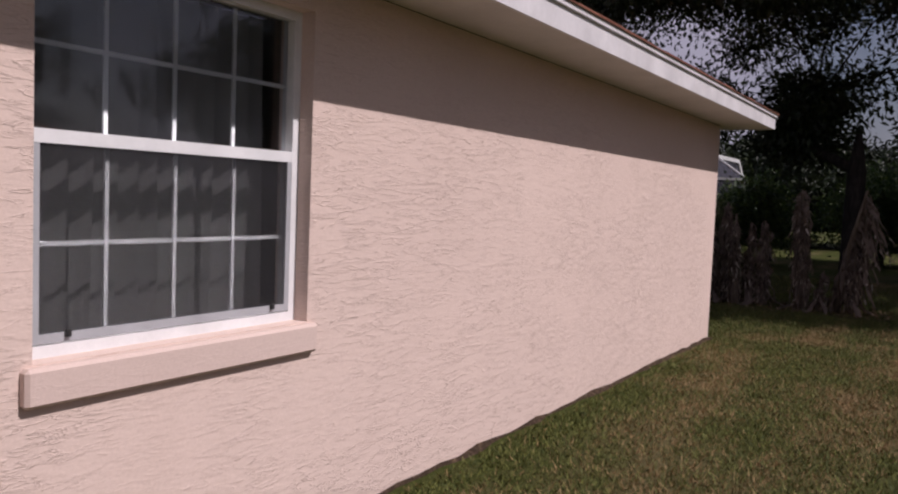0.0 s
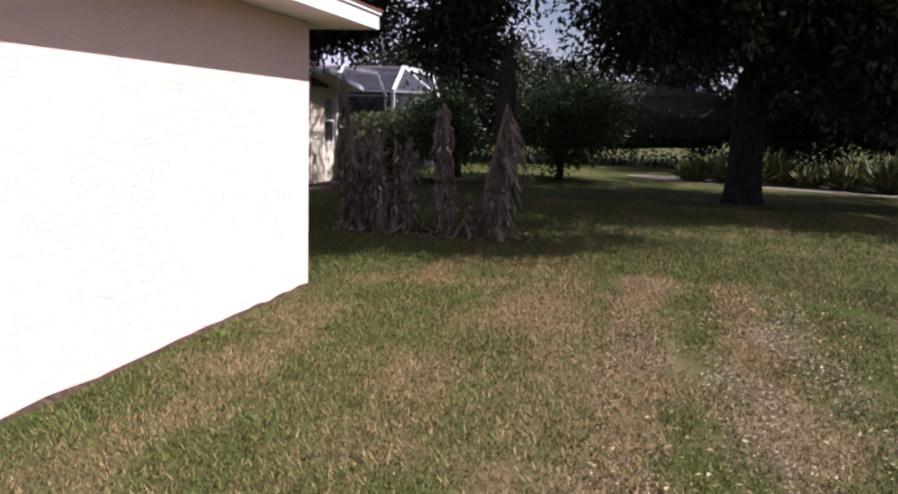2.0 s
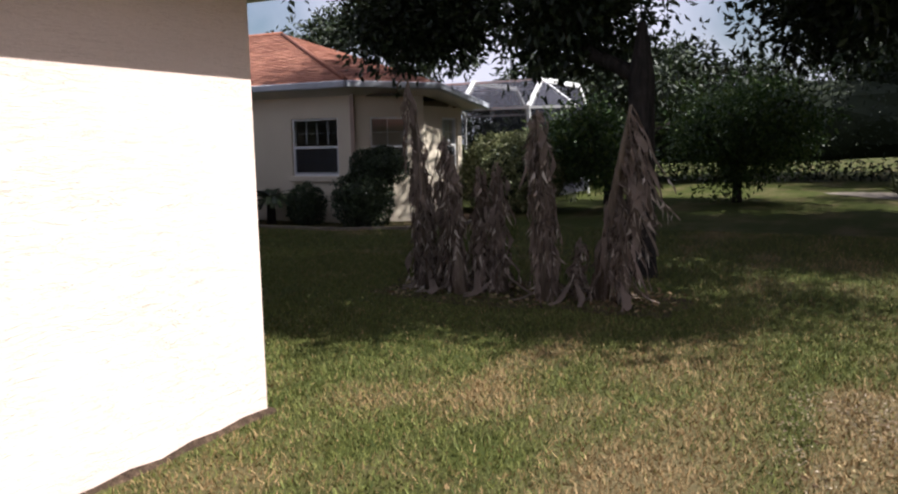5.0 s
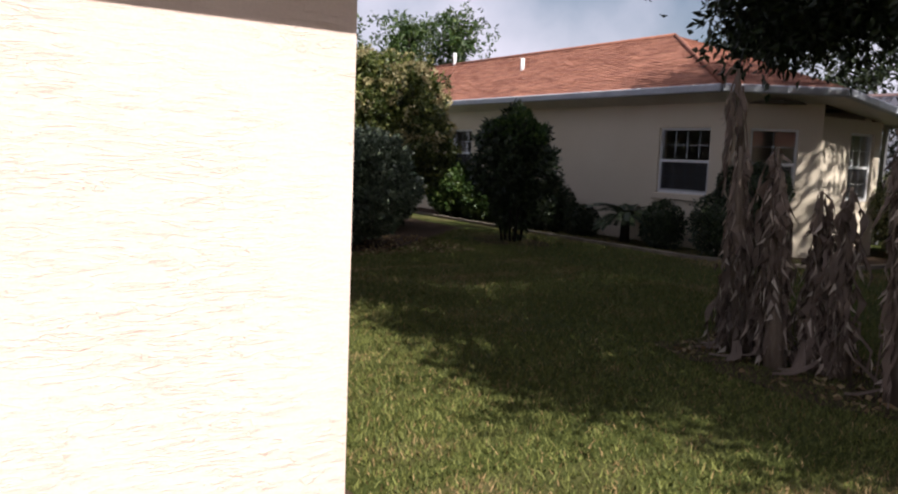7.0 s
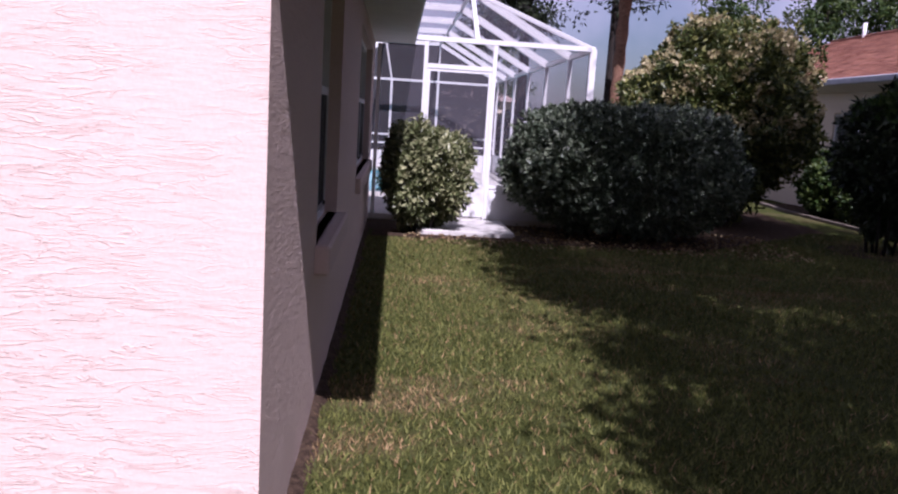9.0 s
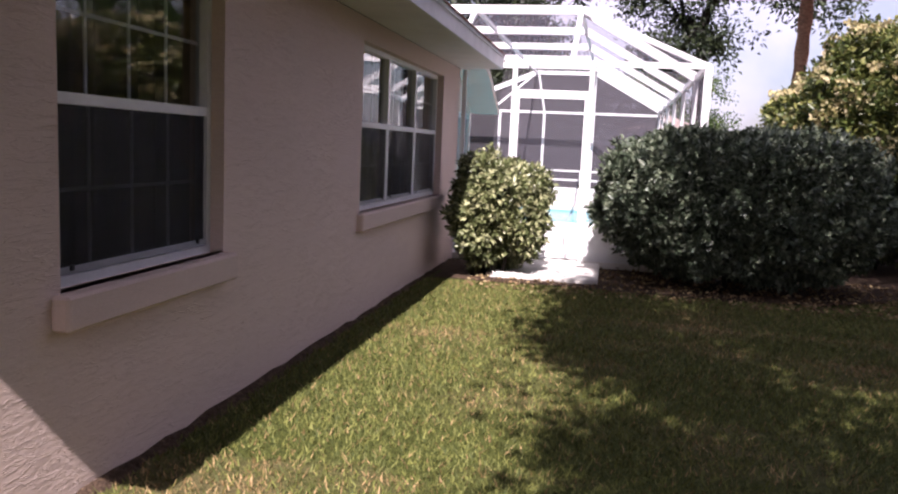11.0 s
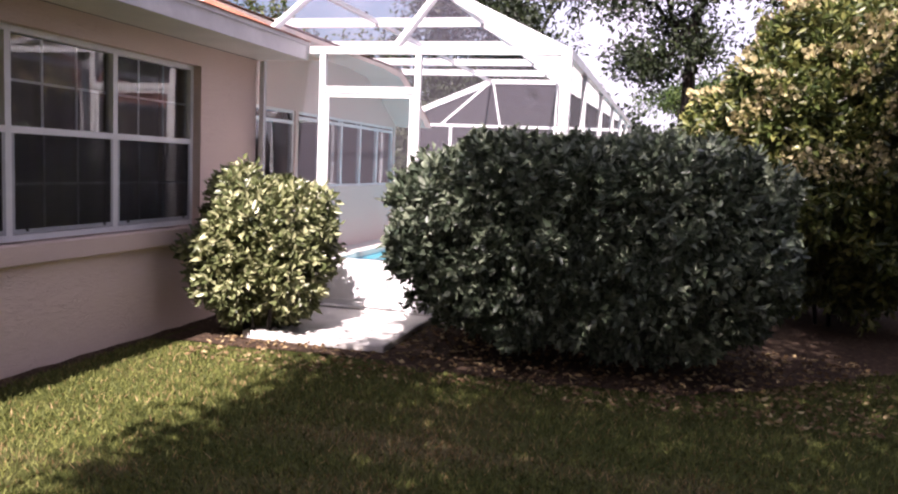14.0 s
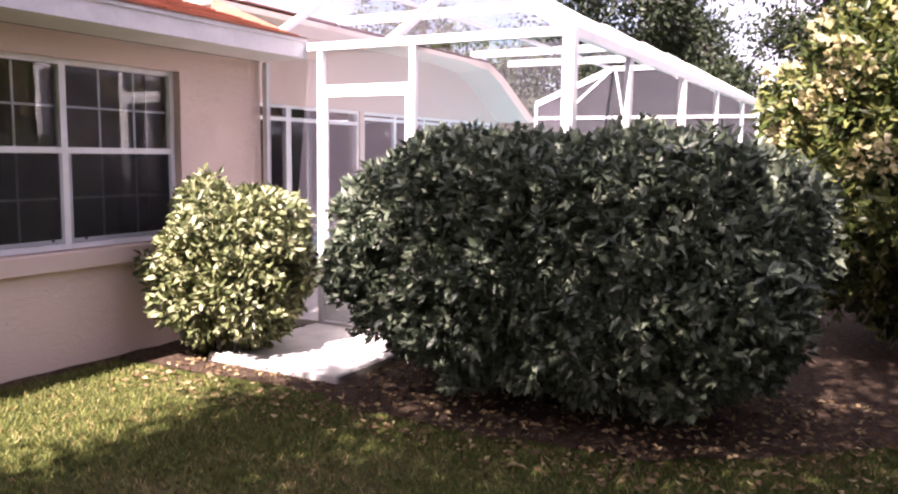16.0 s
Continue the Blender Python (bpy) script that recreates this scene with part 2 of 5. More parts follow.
BLOSSOM = leafy("cream_blossom", (0.32, 0.27, 0.13), (0.46, 0.40, 0.21), (0.6, 0.52, 0.34), 0.7, 0.3)
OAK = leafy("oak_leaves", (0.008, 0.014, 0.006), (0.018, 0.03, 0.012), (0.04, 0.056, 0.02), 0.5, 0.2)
GREENER = leafy("fresh_leaves", (0.02, 0.045, 0.01), (0.045, 0.085, 0.02), (0.11, 0.15, 0.04), 0.45, 0.3)
DRYLEAF = leafy("dead_banana_leaf", (0.07, 0.047, 0.037), (0.27, 0.2, 0.165), (0.56, 0.47, 0.40), 0.85, 0.12)
REED = leafy("ornamental_grass", (0.07, 0.09, 0.03), (0.16, 0.17, 0.07), (0.32, 0.29, 0.14), 0.6, 0.25)
# Near-black green for solid cores, standing for the shade deep inside a bush
SHADECORE = leafy("shade_core", (0.018, 0.026, 0.014), (0.028, 0.038, 0.02), (0.045, 0.055, 0.03), 0.8, 0.05)
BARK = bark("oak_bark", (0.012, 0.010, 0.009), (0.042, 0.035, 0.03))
STEMBARK = bark("banana_stem", (0.12, 0.09, 0.065), (0.28, 0.215, 0.16), 0.1)
PALMBARK = bark("palm_bark", (0.12, 0.06, 0.04), (0.30, 0.17, 0.11), 2.5)


# ---- building helpers ----
def box(bm, x0, y0, z0, x1, y1, z1):
    v = [bm.verts.new((x, y, z)) for z in (z0, z1) for x, y in ((x0, y0), (x1, y0), (x1, y1), (x0, y1))]
    for f in ((3, 2, 1, 0), (4, 5, 6, 7), (0, 1, 5, 4), (1, 2, 6, 5), (2, 3, 7, 6), (3, 0, 4, 7)):
        bm.faces.new([v[i] for i in f])
    return bm


def boxes(*list_of):
    bm = bmesh.new()
    for b in list_of:
        box(bm, *b)
    return bm


def soft(bm, width=0.004):
    bmesh.ops.bevel(bm, geom=bm.edges[:], offset=width, segments=1, affect="EDGES", profile=0.5)
    return bm


def beam(a, b, w, h, up=(0, 0, 1), bm=None):
    """A bar of section w by h from a to b."""
    bm = bm or bmesh.new()
    a, b = Vector(a), Vector(b)
    d = (b - a).normalized()
    s = d.cross(Vector(up))
    if s.length < 1e-3:
        s = d.cross(Vector((0, 1, 0)))
    s.normalize()
    u = s.cross(d)
    c = [(s * i * w / 2 + u * j * h / 2) for i, j in ((-1, -1), (1, -1), (1, 1), (-1, 1))]
    v = [bm.verts.new(p + q) for p in (a, b) for q in c]
    for f in ((0, 1, 2, 3), (7, 6, 5, 4), (0, 4, 5, 1), (1, 5, 6, 2), (2, 6, 7, 3), (3, 7, 4, 0)):
        bm.faces.new([v[i] for i in f])
    bmesh.ops.recalc_face_normals(bm, faces=bm.faces[:])
    return bm


def tube(points, radii, sides=8, bm=None, caps=True):
    """A round, tapered tube along points."""
    bm = bm or bmesh.new()
    rings = []
    pts = [Vector(p) for p in points]
    for i, (p, r) in enumerate(zip(pts, radii)):
        d = (pts[min(i + 1, len(pts) - 1)] - pts[max(i - 1, 0)]).normalized()
        s = d.cross(Vector((0.37, 0.91, 0.13))).normalized()
        u = s.cross(d)
        rings.append([bm.verts.new(p + r * (math.cos(a) * s + math.sin(a) * u)) for a in (2 * math.pi * j / sides for j in range(sides))])
    for r0, r1 in zip(rings, rings[1:]):
        for j in range(sides):
            bm.faces.new((r0[j], r0[(j + 1) % sides], r1[(j + 1) % sides], r1[j])).smooth = True
    if caps:
        bm.faces.new(rings[0])
        bm.faces.new(rings[-1])
    return bm


def mesh_of(name, bm, mat):
    me = bpy.data.meshes.new(name)
    bmesh.ops.recalc_face_normals(bm, faces=bm.faces[:])
    bm.to_mesh(me)
    bm.free()
    me.materials.append(mat)
    return me


def part(name, bm, mat, parent, label="", kind=""):
    ob = new(name, bm if isinstance(bm, bpy.types.Mesh) else mesh_of(name, bm, mat))
    ob.parent = parent
    ob.matrix_parent_inverse = Matrix.Translation(-parent.matrix_basis.translation) if parent.parent is None else Matrix()
    return tagged(ob, label, kind=kind)


def thing(name, label, category, at=(0, 0, 0), group="", kind=""):
    ob = new(name)
    ob.location = at
    ob.empty_display_size = 0.2
    return tagged(ob, label, category, group, kind)


def structure(name, bm, mat, label, category):
    return tagged(new(name, mesh_of(name, bm, mat)), label, category, kind="structure")


def wall_x(bm, x0, x1, ya, yb, z0, z1, holes):
    """A wall that runs along y between ya and yb, with openings (y0, y1, z0, z1)."""
    at = ya
    for h0, h1, hz0, hz1 in sorted(holes):
        box(bm, x0, at, z0, x1, h0, z1)
        box(bm, x0, h0, z0, x1, h1, hz0)
        box(bm, x0, h0, hz1, x1, h1, z1)
        at = h1
    box(bm, x0, at, z0, x1, yb, z1)


def wall_y(bm, y0, y1, xa, xb, z0, z1, holes):
    at = xa
    for h0, h1, hz0, hz1 in sorted(holes):
        box(bm, at, y0, z0, h0, y1, z1)
        box(bm, h0, y0, z0, h1, y1, hz0)
        box(bm, h0, y0, hz1, h1, y1, z1)
        at = h1
    box(bm, at, y0, z0, xb, y1, z1)


def roof_face(bm, a, b, tb, ta, step=0.16, tab=0.32, lift=0.012):
    """Courses of shingle tabs from the eave a-b up to the line ta-tb."""
    a, b, ta, tb = (Vector(p) for p in (a, b, ta, tb))
    n = (b - a).cross(ta - a)
    n = n.normalized() if n.length > 1e-6 else (b - a).cross(tb - a).normalized()
    if n.z < 0:
        n = -n
    rows = max(2, round(max((ta - a).length, (tb - b).length) / step))
    for i in range(rows):
        f0, f1 = i / rows, (i + 1) / rows
        l0, r0, l1, r1 = a.lerp(ta, f0), b.lerp(tb, f0), a.lerp(ta, f1), b.lerp(tb, f1)
        cols = max(1, round((r0 - l0).length / tab))
        cut = [0.0] + [(j + (0.5 if i % 2 else 0.0) + random.uniform(-0.15, 0.15)) / cols for j in range(1 if i % 2 == 0 else 0, cols)] + [1.0]
        for c0, c1 in zip(cut, cut[1:]):
            if c1 - c0 < 1e-4:
                continue
            q0, q1, q2, q3 = l0.lerp(r0, c0), l0.lerp(r0, c1), l1.lerp(r1, c1), l1.lerp(r1, c0)
            up = n * lift * random.uniform(0.7, 1.3)
            v = [bm.verts.new(p) for p in (q0, q1, q1 + up, q0 + up, q2 + n * 0.001, q3 + n * 0.001)]
            bm.faces.new((v[0], v[1], v[2], v[3]))
            bm.faces.new((v[3], v[2], v[4], v[5]))
    return bm


# ---- leaves ----
RNG = np.random.default_rng(7)


def leaf_mesh(name, pts, dirs, length, width, mat, fold=0.25, vary=0.35):
    """Many small folded leaves: at each point, growing along dirs."""
    n = len(pts)
    pts, dirs = np.asarray(pts, float), np.asarray(dirs, float)
    dirs = dirs / np.maximum(np.linalg.norm(dirs, axis=1, keepdims=True), 1e-6)
    side = np.cross(dirs, RNG.normal(size=(n, 3)))
    side /= np.maximum(np.linalg.norm(side, axis=1, keepdims=True), 1e-6)
    nor = np.cross(side, dirs)
    ln = (length * (1 + vary * RNG.uniform(-1, 1, n)))[:, None]
    wd = (width * (1 + vary * RNG.uniform(-1, 1, n)))[:, None]
    mid = pts + dirs * ln * 0.5
    v = np.stack([pts, mid + side * wd / 2 + nor * wd * fold, pts + dirs * ln - nor * ln * 0.12, mid - side * wd / 2 + nor * wd * fold], 1).reshape(-1, 3)
    i = np.arange(n)[:, None] * 4
    f = np.concatenate([i + np.array([[0, 1, 2]]), i + np.array([[0, 2, 3]])], 1).reshape(-1, 3)
    me = bpy.data.meshes.new(name)
    me.vertices.add(len(v))
    me.vertices.foreach_set("co", v.ravel())
    me.loops.add(f.size)
    me.loops.foreach_set("vertex_index", f.ravel().astype(np.int32))
    me.polygons.add(len(f))
    me.polygons.foreach_set("loop_start", np.arange(len(f), dtype=np.int32) * 3)
    me.update(calc_edges=True)
    me.materials.append(mat)
    return me


def lump(p, s, seed):
    """Smooth unevenness of a clipped or grown outline."""
    return noise.noise(Vector(p) * s + Vector((seed, seed * 1.7, 0)))


def shell(centre, half, n, power=2.6, rough=0.10, scale=1.6, seed=1.0, depth=0.30, low=-1.0):
    """Points near the surface of a rounded block, with the way out of it."""
    d = RNG.normal(size=(n, 3))
    d /= np.linalg.norm(d, axis=1, keepdims=True)
    d = d[d[:, 2] > low]
    r = (np.abs(d) ** power).sum(1) ** (-1 / power)
    p = d * r[:, None]
    out = np.sign(p) * np.abs(p) ** (power - 1) / np.asarray(half)
    out /= np.linalg.norm(out, axis=1, keepdims=True)
    bumps = np.array([lump(q * np.asarray(half), scale, seed) + 0.5 * lump(q * np.asarray(half), scale * 2.7, seed + 5) for q in p])
    k = 1 + rough * bumps - depth * RNG.uniform(0, 1, len(p)) ** 2
    return np.asarray(centre) + p * np.asarray(half) * k[:, None], out


def inner_block(bm, centre, half, power=2.6, shrink=0.82, seed=1.0):
    m = bmesh.ops.create_icosphere(bm, subdivisions=3, radius=1.0)
    for v in m["verts"]:
        d = v.co.normalized()
        r = sum(abs(c) ** power for c in d) ** (-1 / power)
        p = Vector((d[i] * r * half[i] for i in range(3)))
        v.co = Vector(centre) + p * (shrink + 0.10 * lump(p, 2.0, seed))
    return bm


def shrub(name, label, centre, half, n, mat, length=0.06, width=0.028, power=2.6, rough=0.10, scale=1.6, seed=1.0, stems=5, category="bush", group="", low=-1.0, inner=True, taper=0.0, whorl=1, hem=0.0, core=0.7):
    """A bush: stems from the ground, a solid core coloured as inner shade, outer leaves."""
    cx, cy, cz = centre
    ob = thing(name, label, category, (cx, cy, 0), group)
    p, out = shell(centre, half, n, power, rough, scale, seed, low=low)
    keep = p[:, 2] > 0.03
    p, out = p[keep], out[keep]
    under = 1 - taper * np.clip((cz - p[:, 2]) / half[2], 0, 1) ** 1.6
    p[:, :2] = np.array([cx, cy]) + (p[:, :2] - np.array([cx, cy])) * under[:, None]
    twig = np.array([lump(q, 5.0, seed + 2) for q in p])
    p = p + out * (np.clip(twig - 0.12, 0, 1) * 0.28 * min(half))[:, None]
    if whorl > 1:
        # shoots with a whorl of leaves round each tip
        keep = RNG.uniform(0, 1, len(p)) < 1.0 / whorl
        tip, way = p[keep], out[keep] + RNG.normal(size=(keep.sum(), 3)) * 0.35 + np.array([0, 0, 0.25])
        way /= np.linalg.norm(way, axis=1, keepdims=True)
        if hem:
            ragged = np.array([lump((q[0], q[1], 0), 2.3, seed + 7) for q in tip])
            stay = tip[:, 2] > hem + 0.32 * ragged
            tip, way = tip[stay], way[stay]
        p = np.repeat(tip, whorl, 0)
        back = np.tile(np.linspace(0, 1, whorl), len(tip))[:, None]
        turn = RNG.normal(size=p.shape)
        axis = np.repeat(way, whorl, 0)
        turn -= axis * (turn * axis).sum(1, keepdims=True)
        turn /= np.maximum(np.linalg.norm(turn, axis=1, keepdims=True), 1e-6)
        p = p - axis * back * length * 0.9
        dirs = axis * (0.75 - 0.55 * back) + turn * (0.55 + 0.45 * back) + np.array([0, 0, -0.12])
    else:
        dirs = out * 0.55 + RNG.normal(size=p.shape) * 0.8 + np.array([0, 0, 0.3])
    part("foliage", leaf_mesh("foliage", p, dirs, length, width, mat), mat, ob)
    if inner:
        part("dark_core", inner_block(bmesh.new(), centre, (half[0] * (1 - taper * 0.5), half[1] * (1 - taper * 0.5), half[2] * (0.85 if hem else 1)), power, core, seed), SHADECORE, ob)
    rnd = random.Random(seed)
    for i in range(stems):
        a = 2 * math.pi * i / max(1, stems) + rnd.uniform(-0.4, 0.4)
        q = Vector((cx + 0.25 * half[0] * math.cos(a), cy + 0.25 * half[1] * math.sin(a), -0.03))
        e = Vector((cx + 0.6 * half[0] * math.cos(a), cy + 0.6 * half[1] * math.sin(a), cz))
        part("stem", tube([q, q.lerp(e, 0.5) + Vector((0, 0, 0.05)), e], (0.022, 0.018, 0.01), 6), BARK, ob)
    return ob


# ---- ground ----
POOL = (-23.0, -16.4, 10.3, 13.2)
bm = bmesh.new()
xs, ys = (-900, POOL[0], POOL[1], 900), (-900, POOL[2], POOL[3], 900)
for i in range(3):
    for j in range(3):
        if (i, j) != (1, 1):
            bm.faces.new([bm.verts.new((x, y, 0)) for x, y in ((xs[i], ys[j]), (xs[i + 1], ys[j]), (xs[i + 1], ys[j + 1]), (xs[i], ys[j + 1]))])
bmesh.ops.remove_doubles(bm, verts=bm.verts[:], dist=0.001)
structure("ground", bm, LAWN, "patchy green and straw-coloured lawn", "lawn")

# ---- the house ----
WT = 0.2
EX, NY, WX, LY = -4.06, 11.0, -13.1, 9.8
SOF = 2.43
bm = bmesh.new()
wall_x(bm, EX - WT, EX, -9.0, NY, 0, SOF, [(3.06, 4.28, 0.95, 2.28)])
structure("wall_east", bm, WALL, "sunlit pink skip-trowel stucco house wall", "wall")
bm = bmesh.new()
wall_y(bm, NY - WT, NY, WX, EX - WT, 0, SOF, [(-6.82, -5.55, 0.84, 2.27), (-12.15, -9.12, 0.88, 2.25)])
structure("wall_north", bm, WALL, "pink stucco wall in shade under the eave", "wall")
structure("wall_west", boxes((WX, LY + 0.002, 0, WX + WT, NY - WT, SOF)), WALL, "short pink stucco return wall beside the pool", "wall")
bm = bmesh.new()
wall_y(bm, LY - WT, LY, -20.6, WX + WT, 0, 2.2, [(-16.36, -13.5, 0.08, 2.17), (-20.5, -16.46, 1.08, 2.17)])
prof = [(-20.6, 2.2), (WX + WT, 2.2), (WX + WT, 3.02), (-19.0, 3.02)]
v0 = [bm.verts.new((x, LY - WT, z)) for x, z in prof]
v1 = [bm.verts.new((x, LY, z)) for x, z in prof]
bm.faces.new(v0), bm.faces.new(v1)
for i in range(4):
    bm.faces.new((v0[i], v0[(i + 1) % 4], v1[(i + 1) % 4], v1[i]))
structure("wall_patio", bm, WALL, "pink stucco patio wall with sliding doors and windows", "wall")
structure("wall_back", boxes((-20.6, -9, 0, -20.4, LY - WT, 2.2), (-20.4, -9, 0, EX - WT, -8.8, SOF)), WALL, "pink stucco walls closing the house", "wall")
# Dark room surfaces and partitions, added so the windows look into darkness
structure("floor", boxes((-20.4, -8.8, 0.0, EX - WT, LY - WT, 0.07), (WX + WT, LY - WT, 0.0, EX - WT, NY - WT, 0.07)), DARKROOM, "indoor floor toned dark for the unlit rooms behind the windows", "floor")
OV_E, OV_N = -3.58, 11.54
structure("ceiling", boxes((WX, LY - WT, SOF, EX, NY, SOF + 0.03), (-20.6, -9, SOF, EX, LY - WT, SOF + 0.03)), DARKROOM, "indoor ceiling toned dark for the unlit rooms", "ceiling")
structure("soffit", boxes((EX, -9.5, SOF + 0.005, OV_E - 0.02, OV_N - 0.02, SOF + 0.035), (WX, NY, SOF + 0.005, EX, OV_N - 0.02, SOF + 0.035)), SOFFIT, "pale painted soffit under the eave", "soffit")
structure("partition", boxes((-8.6, -8.8, 0.07, -8.5, NY - WT, SOF), (-20.4, 6.0, 0.07, -8.6, 6.1, SOF), (-8.5, 7.4, 0.07, EX - WT, 7.5, SOF)), DARKROOM, "dark partitions added inside the unlit rooms", "wall")

FZ0, FZ1 = 2.435, 2.60
bm = boxes((OV_E - 0.02, -9.5, FZ0, OV_E, OV_N, FZ1), (WX, OV_N - 0.02, FZ0, OV_E - 0.02, OV_N, FZ1), (WX - 0.02, NY - 0.4, FZ0, WX, OV_N, FZ1 - 0.02))
structure("fascia", bm, FASCIA, "white painted fascia boards along the eave", "fascia")
structure("drip_edge", boxes((OV_E, -9.5, FZ1 - 0.03, OV_E + 0.018, OV_N + 0.018, FZ1 + 0.004), (WX, OV_N, FZ1 - 0.03, OV_E, OV_N + 0.018, FZ1 + 0.004)), FASCIA, "white metal drip edge under the shingles", "trim")

roof = thing("roof", "low hip roof of red-brown asphalt shingles", "roof", (-9, 2, FZ1), kind="structure")
RZ = 4.2
bm = bmesh.new()
roof_face(bm, (OV_E + 0.03, -9.5, FZ1), (OV_E + 0.03, OV_N + 0.03, FZ1), (-9.0, 6.12, RZ), (-9.0, -4.0, RZ))
part("east_slope", bm, SHINGLE, roof)
bm = bmesh.new()
roof_face(bm, (OV_E + 0.03, OV_N + 0.03, FZ1), (WX, OV_N + 0.03, FZ1), (WX, 6.12, RZ), (-9.0, 6.12, RZ))
part("north_slope", bm, SHINGLE, roof)
bm = bmesh.new()
roof_face(bm, (WX, 10.4, 3.08), (-19.1, 10.4, 3.08), (-15.2, 6.12, RZ), (WX, 6.12, RZ))
part("patio_slope", bm, SHINGLE, roof)
bm = bmesh.new()
roof_face(bm, (-20.9, 10.4, 2.28), (-20.9, -9.5, 2.28), (-15.2, -4.0, RZ), (-15.2, 6.12, RZ))
part("west_slope", bm, SHINGLE, roof)
bm = bmesh.new()
for a in ([(-20.9, 10.4, 2.28), (-19.1, 10.4, 3.08), (-15.2, 6.12, RZ)], [(-15.2, 6.12, RZ), (-9, 6.12, RZ), (-9, -4, RZ), (-15.2, -4, RZ)],
          [(-20.9, -9.5, 2.28), (OV_E, -9.5, 2.6), (-9, -4, RZ), (-15.2, -4, RZ)], [(WX, OV_N, FZ1), (WX, 10.4, 3.06), (WX, 10.4, 2.44), (WX, OV_N, 2.44)]):
    bm.faces.new([bm.verts.new(p) for p in a])
part("roof_deck", bm, SHINGLE, roof)
# the raked soffit over the patio wall
prof = [(WX, 3.0), (-18.2, 3.0), (-19.0, 2.94), (-19.5, 2.76), (-20.0, 2.5), (-20.6, 2.2), (-21.0, 2.2), (-20.2, 2.58), (-19.55, 2.9), (-19.05, 3.06), (WX, 3.06)]
bm = bmesh.new()
v0 = [bm.verts.new((x, LY, z)) for x, z in prof]
v1 = [bm.verts.new((x, 10.4, z)) for x, z in prof]
for i in range(len(prof)):
    j = (i + 1) % len(prof)
    bm.faces.new((v0[i], v0[j], v1[j], v1[i]))
bm.faces.new(v0), bm.faces.new(v1)
structure("soffit_patio", bm, WALL, "pale raked soffit bending down over the patio wall", "soffit")


def window_unit(name, label, origin, u, n, w, z0, z1, mid, panels, cols, recess=0.10, frame=None, parent=None, rows=2, screens=True, stile=0.05):
    """A window of single-hung panels: frame, meeting rails, muntins, panes and insect screens.
    u runs along the wall, n points out of it."""
    frame = frame or WHITE
    o, u, n = Vector(origin), Vector(u), Vector(n)
    at = lambda s, d, z: o + u * s + n * d + Vector((0, 0, z))
    if parent is None:
        win = thing(name, label, "window", at(w / 2, -recess, z0), kind="structure")
    else:
        win = part(name, beam(at(0, -recess, z0 + 0.02), at(w, -recess, z0 + 0.02), 0.06, 0.04), frame, parent, label)
    d = -recess
    outer = bmesh.new()
    for a, b in ((at(0.02, d, z0), at(0.02, d, z1)), (at(w - 0.02, d, z0), at(w - 0.02, d, z1))):
        beam(a, b, 0.04, 0.07, n, outer)
    beam(at(0.04, d, z0 + 0.02), at(w - 0.04, d, z0 + 0.02), 0.07, 0.04, (0, 0, 1), outer)
    beam(at(0.04, d, z1 - 0.02), at(w - 0.04, d, z1 - 0.02), 0.07, 0.04, (0, 0, 1), outer)
    part("window_frame", outer, frame, win)
    pw = w / panels
    for p in range(panels):
        s0, s1 = p * pw + (0.04 if p == 0 else stile / 2), (p + 1) * pw - (0.04 if p == panels - 1 else stile / 2)
        if p:
            part("mullion", beam(at(p * pw, d, z0 + 0.04), at(p * pw, d, z1 - 0.04), stile, 0.07, n), frame, win)
        part("meeting_rail", beam(at(s0, d + 0.004, mid), at(s1, d + 0.004, mid), 0.06, 0.045), frame, win)
        for (a, b, inset) in ((mid + 0.022, z1 - 0.04, -0.012), (z0 + 0.04, mid - 0.022, 0.0)):
            if b - a < 0.1:
                continue
            pane = part("pane", beam(at((s0 + s1) / 2, d + inset, a), at((s0 + s1) / 2, d + inset, b), s1 - s0, 0.006, n), GLASS, win)
            pane.visible_shadow = False
            bars = bmesh.new()
            for c in range(1, cols):
                s = s0 + (s1 - s0) * c / cols
                beam(at(s, d + inset - 0.012, a), at(s, d + inset - 0.012, b), 0.016, 0.008, n, bars)
            for r in range(1, rows):
                z = a + (b - a) * r / rows
                beam(at(s0, d + inset - 0.013, z), at(s1, d + inset - 0.013, z), 0.008, 0.016, (0, 0, 1), bars)
            if cols > 1 or rows > 1:
                part("muntin_grid", bars, frame, win)
        if screens:
            sash = bmesh.new()
            for s in (s0 + 0.012, s1 - 0.012):
                beam(at(s, d + 0.026, z0 + 0.045), at(s, d + 0.026, mid - 0.02), 0.024, 0.014, n, sash)
            beam(at(s0 + 0.024, d + 0.026, z0 + 0.06), at(s1 - 0.024, d + 0.026, z0 + 0.06), 0.014, 0.03, (0, 0, 1), sash)
            part("screen_frame", sash, GREYALU, win)
            mesh = part("insect_screen", beam(at((s0 + s1) / 2, d + 0.026, z0 + 0.075), at((s0 + s1) / 2, d + 0.026, mid - 0.024), s1 - s0 - 0.05, 0.002, n), WINSCREEN, win)
            mesh.visible_shadow = False
